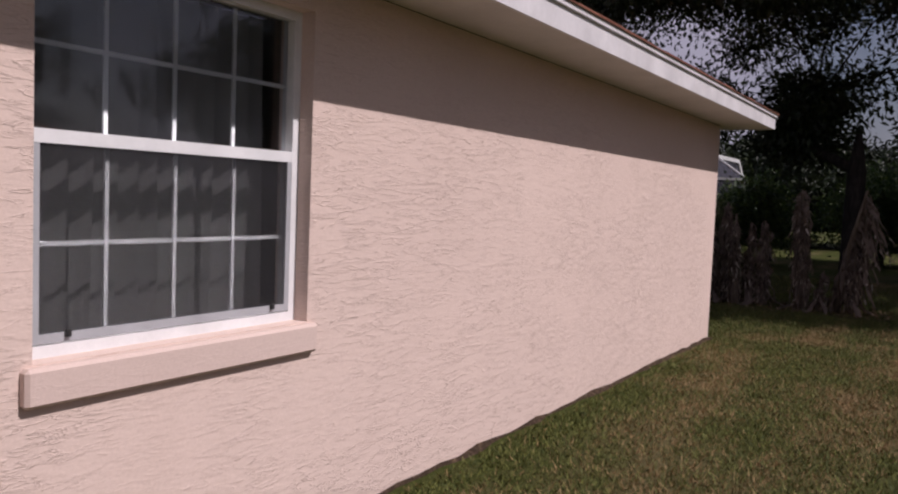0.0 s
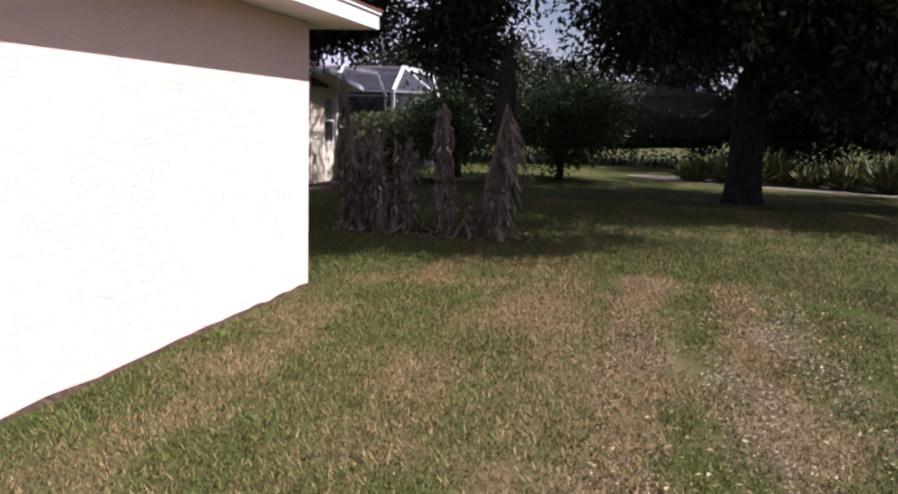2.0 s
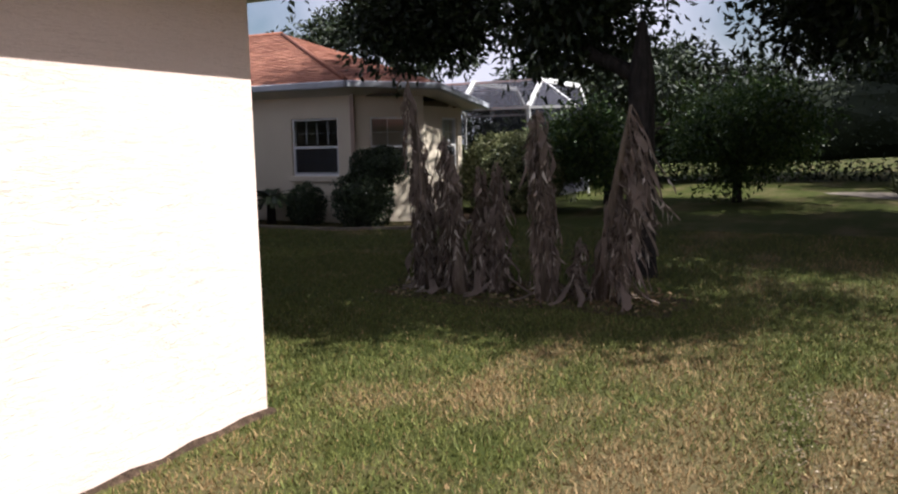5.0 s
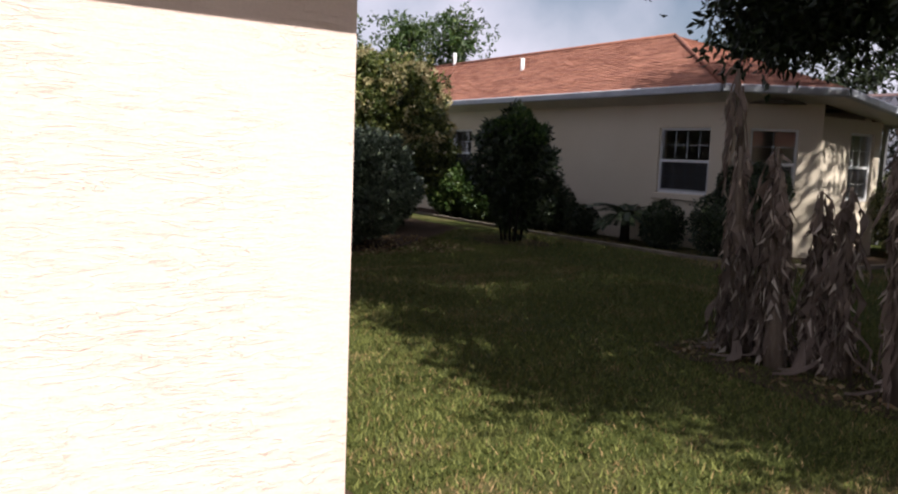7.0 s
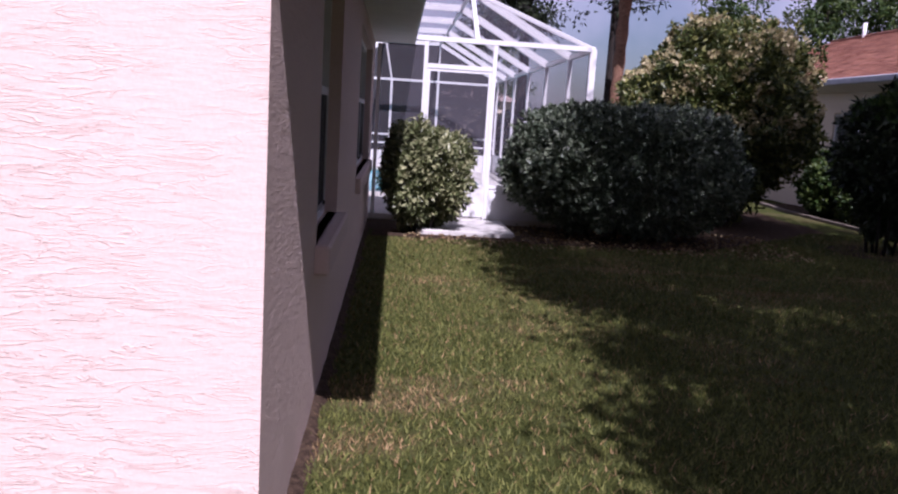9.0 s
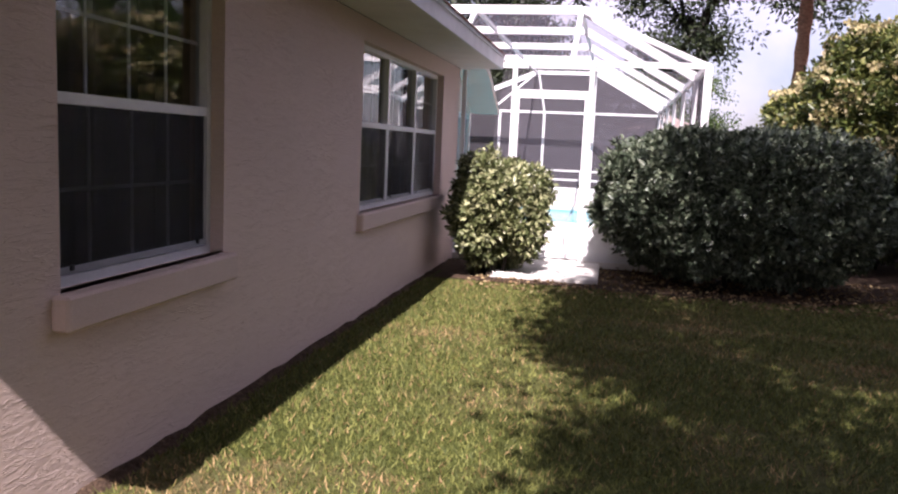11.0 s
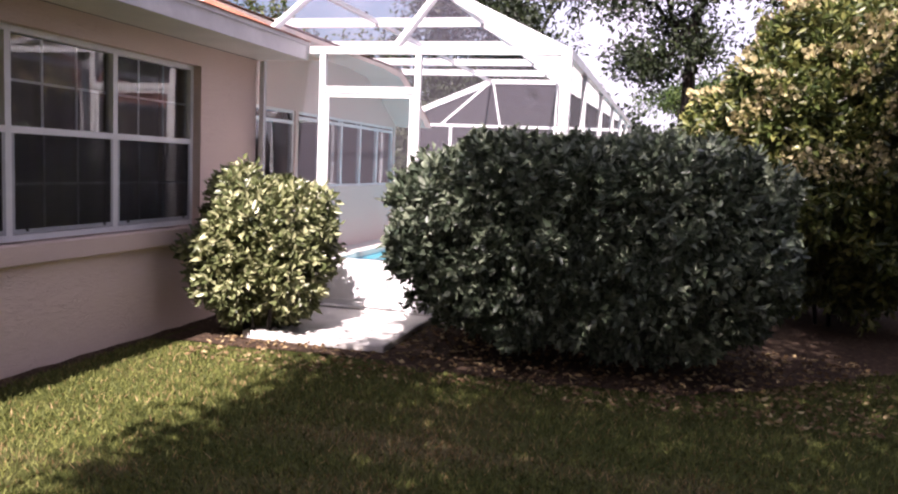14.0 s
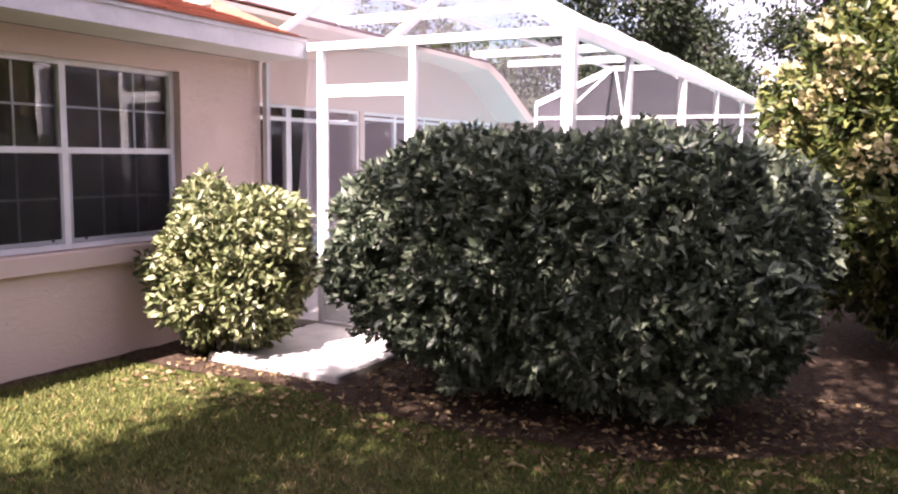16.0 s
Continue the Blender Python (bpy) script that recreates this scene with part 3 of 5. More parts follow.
            for s in (s0 + 0.12, s1 - 0.1):
                part("latch", soft(beam(at(s, d + 0.04, z0 + 0.06), at(s, d + 0.04, z0 + 0.085), 0.018, 0.014, n), 0.002), BLACK, win, "small black plastic latch")
    return win


def stucco_sill(name, x0, y0, x1, y1, z0, z1):
    structure(name, soft(boxes((x0, y0, z0, x1, y1, z1)), 0.012), SILL, "projecting pink stucco window sill", "window sill")


window_unit("window_1", "white single-hung window with vertical blinds behind it", (EX, 3.06, 0), (0, 1, 0), (1, 0, 0), 1.22, 0.95, 2.28, 1.66, 1, 4, 0.11)
stucco_sill("sill_1", EX - 0.07, 3.02, EX + 0.04, 4.315, 0.82, 0.945)
window_unit("window_2", "white single-hung window in the shaded wall", (-5.55, NY, 0), (-1, 0, 0), (0, 1, 0), 1.27, 0.84, 2.27, 1.57, 1, 4, 0.11)
stucco_sill("sill_2", -6.86, NY - 0.07, -5.5, NY + 0.07, 0.70, 0.84)
window_unit("window_3", "wide white triple window with divided upper and lower sashes", (-9.12, NY, 0), (-1, 0, 0), (0, 1, 0), 3.03, 0.88, 2.25, 1.6, 3, 3, 0.11)
stucco_sill("sill_3", -12.2, NY - 0.07, -9.06, NY + 0.055, 0.735, 0.88)
window_unit("window_4", "white sliding glass doors onto the patio", (-13.5, LY, 0), (-1, 0, 0), (0, 1, 0), 2.86, 0.08, 2.17, 2.0, 2, 1, 0.06, rows=1, screens=False, stile=0.09)
window_unit("window_5", "row of white-framed patio windows", (-16.46, LY, 0), (-1, 0, 0), (0, 1, 0), 4.04, 1.08, 2.17, 2.08, 5, 1, 0.06, rows=1, screens=False, stile=0.06)


def vertical_blind(x, y0, y1, z0, z1):
    ob = thing("vertical_blind", "grey-beige vinyl vertical blind slats behind the window", "blind", (x, (y0 + y1) / 2, z0))
    part("head_rail", boxes((x - 0.03, y0, z1, x + 0.03, y1, z1 + 0.05)), BLIND, ob)
    n = 13
    for i in range(n):
        y = y0 + (i + 0.5) * (y1 - y0) / n
        bm = bmesh.new()
        a = radians(52 + random.uniform(-5, 5))
        rows = [[bm.verts.new((x + s * 0.045 * math.cos(a) - 0.008 * (1 - s * s), y + s * 0.045 * math.sin(a) + 0.01 * math.sin(2.2 * z + i), z)) for s in (-1, 0, 1)] for z in np.linspace(z0, z1, 5)]
        for r0, r1 in zip(rows, rows[1:]):
            for j in range(2):
                bm.faces.new((r0[j], r0[j + 1], r1[j + 1], r1[j])).smooth = True
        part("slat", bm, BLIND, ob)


vertical_blind(-4.36, 3.08, 4.26, 0.97, 2.26)


# An added sheet of cloth that fills a window with the room's darkness
def curtain(x0, x1, y, z0, z1, label):
    ob = thing("curtain", label, "curtain", ((x0 + x1) / 2, y, z0))
    bm = bmesh.new()
    n = 40
    cols = [[bm.verts.new((x0 + (x1 - x0) * i / n, y + 0.03 * math.sin(i * 1.3) + 0.008 * math.sin(i * 4.1), z)) for z in (z0, z1)] for i in range(n + 1)]
    for c0, c1 in zip(cols, cols[1:]):
        bm.faces.new((c0[0], c1[0], c1[1], c0[1])).smooth = True
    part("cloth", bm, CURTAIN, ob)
    part("rod", tube([(x0, y, z1 + 0.02), (x1, y, z1 + 0.02)], (0.012, 0.012), 8), BLACK, ob)


curtain(-12.18, -9.1, 10.55, 0.75, 2.3, "curtain added behind the triple window, coloured as its dark room")
curtain(-6.9, -5.5, 10.55, 0.75, 2.3, "curtain added behind the window, coloured as its dark room")

# ---- patio, pool and screen cage ----
DZ = 0.08
structure("pool_deck", boxes((-24.1, LY, 0.001, POOL[0], 14.1, DZ), (POOL[1], LY, 0.001, WX, 14.1, DZ), (POOL[0], LY, 0.001, POOL[1], POOL[2], DZ), (POOL[0], POOL[3], 0.001, POOL[1], 14.1, DZ)), DECK, "pale coated concrete pool deck", "deck")
structure("pool_basin", boxes((POOL[0], POOL[2], -1.4, POOL[1], POOL[3], -1.3), (POOL[0] - 0.1, POOL[2], -1.3, POOL[0], POOL[3], 0.0), (POOL[1], POOL[2], -1.3, POOL[1] + 0.1, POOL[3], 0.0),
                              (POOL[0], POOL[2] - 0.1, -1.3, POOL[1], POOL[2], 0.0), (POOL[0], POOL[3], -1.3, POOL[1], POOL[3] + 0.1, 0.0)), POOLTILE, "blue plastered pool basin", "pool")
bm = bmesh.new()
bm.faces.new([bm.verts.new(p) for p in ((POOL[0], POOL[2], -0.03), (POOL[1], POOL[2], -0.03), (POOL[1], POOL[3], -0.03), (POOL[0], POOL[3], -0.03))])
structure("water", bm, WATER, "turquoise swimming pool water", "water")
structure("slab", soft(boxes((WX + 0.02, 11.66, 0.0, -11.76, 12.9, 0.07)), 0.012), CONCRETE, "pale concrete step slab before the screen door", "slab")

handrail = thing("pool_handrail", "pair of dark metal pool ladder rails on the deck", "handrail", (-17.1, 11.3, DZ))
for y in (11.1, 11.5):
    arc = [(-17.05, y, DZ), (-17.05, y, 0.55), (-17.1, y, 0.8), (-17.25, y, 0.88), (-17.42, y, 0.8), (-17.5, y, 0.5), (-17.52, y, -0.25)]
    part("rail", tube(arc, [0.022] * len(arc), 8), STEEL, handrail)

CX0, CX1, CY, CZ = -13.12, -23.8, 14.02, 2.53
TY, TZ = 12.4, 3.42
BENTS = [-14.6, -16.6, -18.6, -20.6, -22.2]
cage = thing("screen_enclosure", "white aluminium pool cage with dark insect screens", "screen cage", ((CX0 + CX1) / 2, 12.6, DZ))
POST = 0.055


def bar(a, b, w=POST, h=POST, name="beam", up=(0, 0, 1)):
    return part(name, beam(a, b, w, h, up), ALU, cage)


def net(*pts):
    bm = bmesh.new()
    bm.faces.new([bm.verts.new(p) for p in pts])
    return part("screen", bm, SCREEN, cage)


def kick(x0, y0, x1, y1):
    return part("kick_panel", boxes((x0, y0, DZ, x1, y1, 0.52)), ALU, cage)


for y in (11.70, 12.655, CY):
    bar((CX0, y, 0.005 if y < 13 else 0.0), (CX0, y, CZ), 0.09 if y == CY else POST, 0.09 if y == CY else POST, "post", (1, 0, 0))
bar((CX0, NY + 0.06, DZ), (CX0, NY + 0.06, 2.42), 0.05, 0.05, "post", (1, 0, 0))
bar((CX0, OV_N + 0.03, CZ), (CX0, CY, CZ), 0.07, 0.065)
bar((CX0, 11.73, 2.165), (CX0, 12.625, 2.165), 0.05, 0.06)
bar((CX0, 12.655, 0.54), (CX0, CY, 0.54), 0.05, 0.05)
net((CX0, 11.05, DZ), (CX0, 11.7, DZ), (CX0, 11.7, 2.43), (CX0, 11.05, 2.43))
net((CX0, 11.7, 2.17), (CX0, 12.655, 2.17), (CX0, 12.655, CZ), (CX0, 11.7, CZ))
net((CX0, 12.655, 0.52), (CX0, CY, 0.52), (CX0, CY, CZ), (CX0, 12.655, CZ))
kick(CX0 - 0.01, 12.69, CX0 + 0.01, CY - 0.05)
side = [CX0] + BENTS + [CX1]
for a, b in zip(side, side[1:]):
    if b != CX1:
        bar((b, CY, DZ), (b, CY, CZ), 0.05, 0.10, "post", (1, 0, 0))
        bar((b, CY, CZ), (b, TY, TZ), 0.05, 0.12, "rafter")
        bar((b, TY, TZ), (b, 9.25, TZ), 0.05, 0.12, "rafter")
    bar((a, CY, CZ), (b, CY, CZ), 0.06, 0.08)
    bar((a, CY, 0.54), (b, CY, 0.54), 0.04, 0.05)
    net((a, CY, 0.52), (b, CY, 0.52), (b, CY, CZ), (a, CY, CZ))
    kick(b + 0.03, CY - 0.01, a - 0.03, CY + 0.01)
for a, b in zip(BENTS, BENTS[1:]):
    bar((a, TY, TZ), (b, TY, TZ), 0.05, 0.06)
    bar((a, 10.9, TZ), (b, 10.9, TZ), 0.05, 0.06)
    net((a, CY, CZ), (b, CY, CZ), (b, TY, TZ), (a, TY, TZ))
    net((a, TY, TZ), (b, TY, TZ), (b, 9.25, TZ), (a, 9.25, TZ))
x, t = CX0, BENTS[0]
bar((x, CY, CZ), (t, TY, TZ), 0.06, 0.06, "hip_rafter")
bar((x, TY, CZ), (t, TY, TZ), 0.06, 0.06, "rafter")
bar((x, 10.9, CZ), (t, 10.9, TZ), 0.06, 0.06, "rafter")
net((x, CY, CZ), (t, CY, CZ), (t, TY, TZ))
net((x, CY, CZ), (t, TY, TZ), (x, TY, CZ))
net((x, TY, CZ), (t, TY, TZ), (t, 10.9, TZ), (x, 10.9, CZ))
# the upright far end, a gable of dark screen
SY = 9.2
bar((BENTS[-1], TY, TZ), (CX1, TY, TZ), 0.05, 0.06)
bar((BENTS[-1], 10.9, TZ), (CX1, 10.9, TZ), 0.05, 0.06)
bar((CX1, CY, CZ), (CX1, TY, TZ), 0.06, 0.10, "rafter")
bar((CX1, TY, TZ), (CX1, 10.9, TZ), 0.06, 0.10, "rafter")
bar((CX1, 10.9, TZ), (CX1, SY, 2.72), 0.06, 0.12, "rafter")
bar((CX1, 9.75, 2.42), (CX1, 10.9, TZ), 0.05, 0.05, "brace")
for z in (0.72, 0.95, 2.42):
    bar((CX1, SY, z), (CX1, CY, z), 0.05, 0.06 if z > 1 else 0.045)
for y, z in ((SY, 2.72), (10.0, 2.42), (11.15, 2.42), (12.4, 2.42), (CY, CZ)):
    bar((CX1, y, DZ), (CX1, y, z), 0.06, 0.06, "post", (1, 0, 0))
bar((CX1, 11.15, 2.42), (CX1, 10.95, TZ), 0.045, 0.045, "post", (1, 0, 0))
bar((CX1, 12.4, 2.42), (CX1, TY, TZ), 0.045, 0.045, "post", (1, 0, 0))
for a, b in ((SY, 10.0), (10.0, 11.15), (11.15, 12.4), (12.4, CY)):
    net((CX1, a, 0.56), (CX1, b, 0.56), (CX1, b, 2.42), (CX1, a, 2.42)).data.materials[0] = ENDSCREEN
    kick(CX1 - 0.01, a + 0.04, CX1 + 0.01, b - 0.04)
net((CX1, SY, 2.42), (CX1, CY, 2.42), (CX1, CY, CZ), (CX1, TY, TZ), (CX1, 10.9, TZ), (CX1, SY, 2.72)).data.materials[0] = ENDSCREEN
a, b = BENTS[-1], CX1
net((a, CY, CZ), (b, CY, CZ), (b, TY, TZ), (a, TY, TZ))
net((a, TY, TZ), (b, TY, TZ), (b, 10.9, TZ), (a, 10.9, TZ))
structure("pool_apron", boxes((-24.1, 7.6, 0.001, -20.6, LY, DZ)), DECK, "pale coated concrete deck beside the house corner", "deck")

door = thing("door_1", "white aluminium screen door with a solid kick panel", "door", (CX0, 12.18, DZ), kind="structure")
y0, y1, dz = 11.745, 12.61, DZ + 0.02
bm = bmesh.new()
for y in (y0 + 0.005, y1 - 0.005):
    beam((CX0, y, dz), (CX0, y, 2.13), 0.04, 0.03, (1, 0, 0), bm)
for z, h in ((dz + 0.03, 0.06), (0.53, 0.05), (2.115, 0.04)):
    beam((CX0, y0 + 0.025, z), (CX0, y1 - 0.025, z), 0.03, h, (0, 0, 1), bm)
part("door_frame", bm, ALU, door)
part("kick_panel", boxes((CX0 - 0.008, y0 + 0.025, dz + 0.06, CX0 + 0.008, y1 - 0.025, 0.51)), ALU, door)
bm = bmesh.new()
bm.faces.new([bm.verts.new(p) for p in ((CX0, y0 + 0.025, 0.555), (CX0, y1 - 0.025, 0.555), (CX0, y1 - 0.025, 2.095), (CX0, y0 + 0.025, 2.095))])
part("screen", bm, SCREEN, door)
part("door_handle", tube([(CX0 + 0.02, y1 - 0.03, 1.02), (CX0 + 0.06, y1 - 0.03, 1.05), (CX0 + 0.06, y1 - 0.03, 1.18), (CX0 + 0.02, y1 - 0.03, 1.21)], [0.009] * 4, 6), GREYALU, door)

# ---- planting by the cage ----
hedge = shrub("hedge", "large dark green clipped viburnum hedge beside the slab", (-12.35, 14.35, 0.91), (0.98, 1.45, 0.80), 100000, HEDGE, 0.075, 0.038, 3.8, 0.14, 1.9, 3.0, 11, "hedge", taper=0.24, whorl=7, hem=0.2, core=0.66)
shrub("bush", "small rounded bush with sunlit silvery green leaves", (-12.0, 11.72, 0.71), (0.57, 0.54, 0.64), 15000, SILVER, 0.075, 0.037, 2.5, 0.26, 2.6, 9.0, 7, taper=0.42, whorl=6, hem=0.12, core=0.6)
big = shrub("flowering_bush", "tall spreading bush with pale cream blossom clusters", (-15.3, 16.75, 1.75), (1.7, 1.45, 1.5), 56000, FLOWERY, 0.10, 0.046, 2.1, 0.26, 1.3, 14.0, 8, whorl=6)
p, out = shell((-15.3, 16.75, 1.75), (1.75, 1.5, 1.55), 22000, 2.1, 0.26, 1.3, 14.0, 0.02)
pick = np.array([lump(q, 2.2, 3.3) for q in p]) > 0.12
pick &= p[:, 2] > 1.5
p, out = p[pick], out[pick]
part("blossom", leaf_mesh("blossom", p, out + RNG.normal(size=p.shape) * 0.6, 0.065, 0.055, BLOSSOM), BLOSSOM, big, "clusters of small cream flowers")

# ---- the neighbour's house ----
nb = thing("neighbour_house", "cream stucco house with a red-brown hip roof", "house", (-14, 24, 0))
NS, NC, NE = 20.5, (-9.77, 20.5), (-8.75, 21.5)
bm = bmesh.new()
wall_y(bm, NS, NS + 0.2, -26.0, NC[0], 0, 2.6, [(-18.3, -17.2, 0.93, 2.07), (-11.25, -10.12, 0.93, 2.07)])
part("wall", bm, CREAM, nb)
bm = bmesh.new()
wall_x(bm, NE[0] - 0.2, NE[0], NE[1], 23.2, 0, 2.28, [(22.3, 23.0, 0.93, 2.07)])
part("wall", bm, CREAM, nb)
d = (Vector((*NE, 0)) - Vector((*NC, 0))).normalized()
nrm = Vector((d.y, -d.x, 0))
wide = (Vector((*NE, 0)) - Vector((*NC, 0))).length
bm = bmesh.new()
for s0, s1, z0, z1 in ((0, 0.35, 0, 2.6), (1.08, wide, 0, 2.6), (0.35, 1.08, 0, 0.93), (0.35, 1.08, 2.07, 2.6)):
    c = Vector((*NC, 0)) - nrm * 0.1 + d * (s0 + s1) / 2
    beam(c + Vector((0, 0, z0)), c + Vector((0, 0, z1)), s1 - s0, 0.2, nrm, bm)
part("wall", bm, CREAM, nb)
for b in ((-26, NS + 0.2, 0, -25.8, 31, 2.5), (-26, 31, 0, -14, 31.2, 2.5), (-14, 23.0, 0, NE[0] - 0.2, 23.2, 2.5), (-14.2, 23.2, 0, -14, 31, 2.5)):
    part("wall", boxes(b), CREAM, nb)
# dark ceiling and partition, added so these windows show gloom
part("ceiling_panel", boxes((-25.8, NS + 0.2, 2.46, NE[0] - 0.2, 23.0, 2.5), (-25.8, 23.0, 2.46, -14.2, 31, 2.5), (-16, NS + 0.2, 0, -15.9, 31, 2.46)), DARKROOM, nb)
window_unit("window", "white window with small panes above a plain sash", (-10.12, NS, 0), (-1, 0, 0), (0, -1, 0), 1.13, 0.93, 2.07, 1.5, 1, 4, 0.08, parent=nb)
window_unit("window", "white window with small panes above a plain sash", (-17.2, NS, 0), (-1, 0, 0), (0, -1, 0), 1.1, 0.93, 2.07, 1.5, 1, 4, 0.08, parent=nb)
window_unit("window", "narrow white window in the angled wall", Vector((*NC, 0)) + d * 0.35, d, nrm, 0.73, 0.93, 2.07, 1.5, 1, 2, 0.08, parent=nb)
window_unit("window", "white window in the side wall", (NE[0], 22.3, 0), (0, 1, 0), (1, 0, 0), 0.7, 0.93, 2.07, 1.5, 1, 3, 0.08, parent=nb)
for x0, x1 in ((-11.3, -10.07), (-18.35, -17.15)):
    part("window_sill", soft(boxes((x0, NS - 0.07, 0.82, x1, NS, 0.93)), 0.01), CREAM, nb)
EA, EB, EC, ED = (-26.6, 20.0), (-9.55, 20.0), (-8.25, 21.25), (-8.25, 23.5)
APEX, RIDGE_W, RIDGE_N = (-13.7, 23.44, 4.25), (-24.2, 23.44, 4.25), (-13.7, 24.2, 4.2)
EDGE_Z = {EA: 2.72, EB: 2.72, EC: 2.68, ED: 2.36}
for a, b, tb, ta in ((EA, EB, APEX, RIDGE_W), (EB, EC, APEX, APEX), (EC, ED, RIDGE_N, APEX)):
    bm = bmesh.new()
    roof_face(bm, (*a, EDGE_Z[a]), (*b, EDGE_Z[b]), tb, ta)
    part("roof_slope", bm, SHINGLE, nb)
    part("gutter", soft(beam((*a, EDGE_Z[a] - 0.06), (*b, EDGE_Z[b] - 0.06), 0.12, 0.13), 0.02), GUTTER, nb, "grey metal gutter")
bm = bmesh.new()
for tri in ([(*EA, 2.6), RIDGE_W, (-26.6, 31.6, 2.6)], [RIDGE_W, APEX, RIDGE_N, (-8.25, 23.5, 2.36), (-14, 31.6, 2.6), (-26.6, 31.6, 2.6)]):
    bm.faces.new([bm.verts.new(p) for p in tri])
part("roof_back", bm, SHINGLE, nb)
part("ridge_cap", tube([RIDGE_W, APEX], (0.06, 0.06), 6), SHINGLE, nb)
part("ridge_cap", tube([APEX, (*EB, 2.74)], (0.05, 0.05), 6), SHINGLE, nb)
bm = bmesh.new()
for quad in ((EA, EB, NC, (-26.6, NS + 0.1)), (EB, EC, NE, NC), (EC, ED, (NE[0] - 0.1, 23.5), NE)):
    bm.faces.new([bm.verts.new((x, y, EDGE_Z.get((x, y), 2.58 if y < 23 else 2.36) - 0.1)) for x, y in quad])
part("soffit", bm, SOFFIT, nb)
for p in ((NC[0] + 0.05, NC[1] - 0.06),):
    part("downspout", boxes((p[0] - 0.04, p[1] - 0.03, 0.05, p[0] + 0.04, p[1] + 0.03, 2.5)), PIPE, nb, "brown painted downspout")
for x, y, z, h in ((-17.3, 22.0, 3.55, 0.35), (-22.6, 23.4, 4.2, 0.4)):
    part("vent_pipe", tube([(x, y, z - 0.2), (x, y, z + h)], (0.05, 0.05), 8), WHITE, nb, "white plastic vent pipe")

nc = thing("neighbour_cage", "white framed pool cage with dark screens behind the neighbouring house", "screen cage", (-8, 27, 0))


def far_net(*pts):
    bm = bmesh.new()
    bm.faces.new([bm.verts.new(p) for p in pts])
    part("screen", bm, FARSCREEN, nc)


FX = (-12.0, -9.9, -8.05)
FY, FT, FB, FE = 25.4, 26.3, 29.2, 30.1
FZE, FZT = 2.34, 3.04
for x in FX:
    part("post", beam((x, FY, 0), (x, FY, FZE), 0.08, 0.08, (1, 0, 0)), ALU, nc)
    part("post", beam((x, FE, 0), (x, FE, FZE), 0.06, 0.06, (1, 0, 0)), ALU, nc)
    part("rafter", beam((x, FY, FZE), (x, FT, FZT), 0.08, 0.14), ALU, nc)
    part("rafter", beam((x, FT, FZT), (x, FB, FZT), 0.07, 0.12), ALU, nc)
    part("rafter", beam((x, FB, FZT), (x, FE, FZE), 0.07, 0.12), ALU, nc)
for a, b in zip(FX, FX[1:]):
    for y, z in ((FY, 0.9), (FY, FZE), (FT, FZT), (FB, FZT), (FE, FZE)):
        part("beam", beam((a, y, z), (b, y, z), 0.05, 0.06), ALU, nc)
    far_net((a, FY, 0.1), (b, FY, 0.1), (b, FY, FZE), (a, FY, FZE))
    far_net((a, FY, FZE), (b, FY, FZE), (b, FT, FZT), (a, FT, FZT))
    far_net((a, FT, FZT), (b, FT, FZT), (b, FB, FZT), (a, FB, FZT))
    far_net((a, FB, FZT), (b, FB, FZT), (b, FE, FZE), (a, FE, FZE))
part("beam", beam((FX[-1], FY, FZE), (-7.0, FY + 0.4, FZE), 0.05, 0.06), ALU, nc)
part("hip_rafter", beam((FX[-1], FT, FZT), (-7.0, FY + 0.4, FZE), 0.05, 0.05), ALU, nc)
far_net((FX[-1], FY, 0.1), (-7.0, FY + 0.4, 0.1), (-7.0, FY + 0.4, FZE), (FX[-1], FY, FZE))
far_net((FX[-1], FY, FZE), (-7.0, FY + 0.4, FZE), (FX[-1], FT, FZT))
far_net((FX[-1], FY, 0.1), (FX[-1], FE, 0.1), (FX[-1], FE, FZE), (FX[-1], FB, FZT), (FX[-1], FT, FZT), (FX[-1], FY, FZE))

bed = [(-19.5, 19.6), (-17.6, 19.35), (-15.5, 19.3), (-13.0, 19.25), (-11.0, 19.3), (-9.4, 19.35), (-8.3, 19.9), (-7.7, 21.0), (-7.6, 23.0)]
bm = bmesh.new()
for (xa, ya), (xb, yb) in zip(bed, bed[1:]):
    beam((xa, ya, 0.02), (xb, yb, 0.02), 0.1, 0.07, bm=bm)
structure("kerb", bm, KERB, "low pale concrete edging kerb round the flower bed", "kerb")
bm = bmesh.new()
bm.faces.new([bm.verts.new((x, y, 0.012)) for x, y in bed + [(-8.75, 23), (-8.75, 21.5), (-9.77, 20.5), (-19.5, 20.5)]])
structure("flower_bed", bm, MULCH, "dark mulch bed under the shrubs", "flower bed")

G = "shrubs along the neighbouring wall"
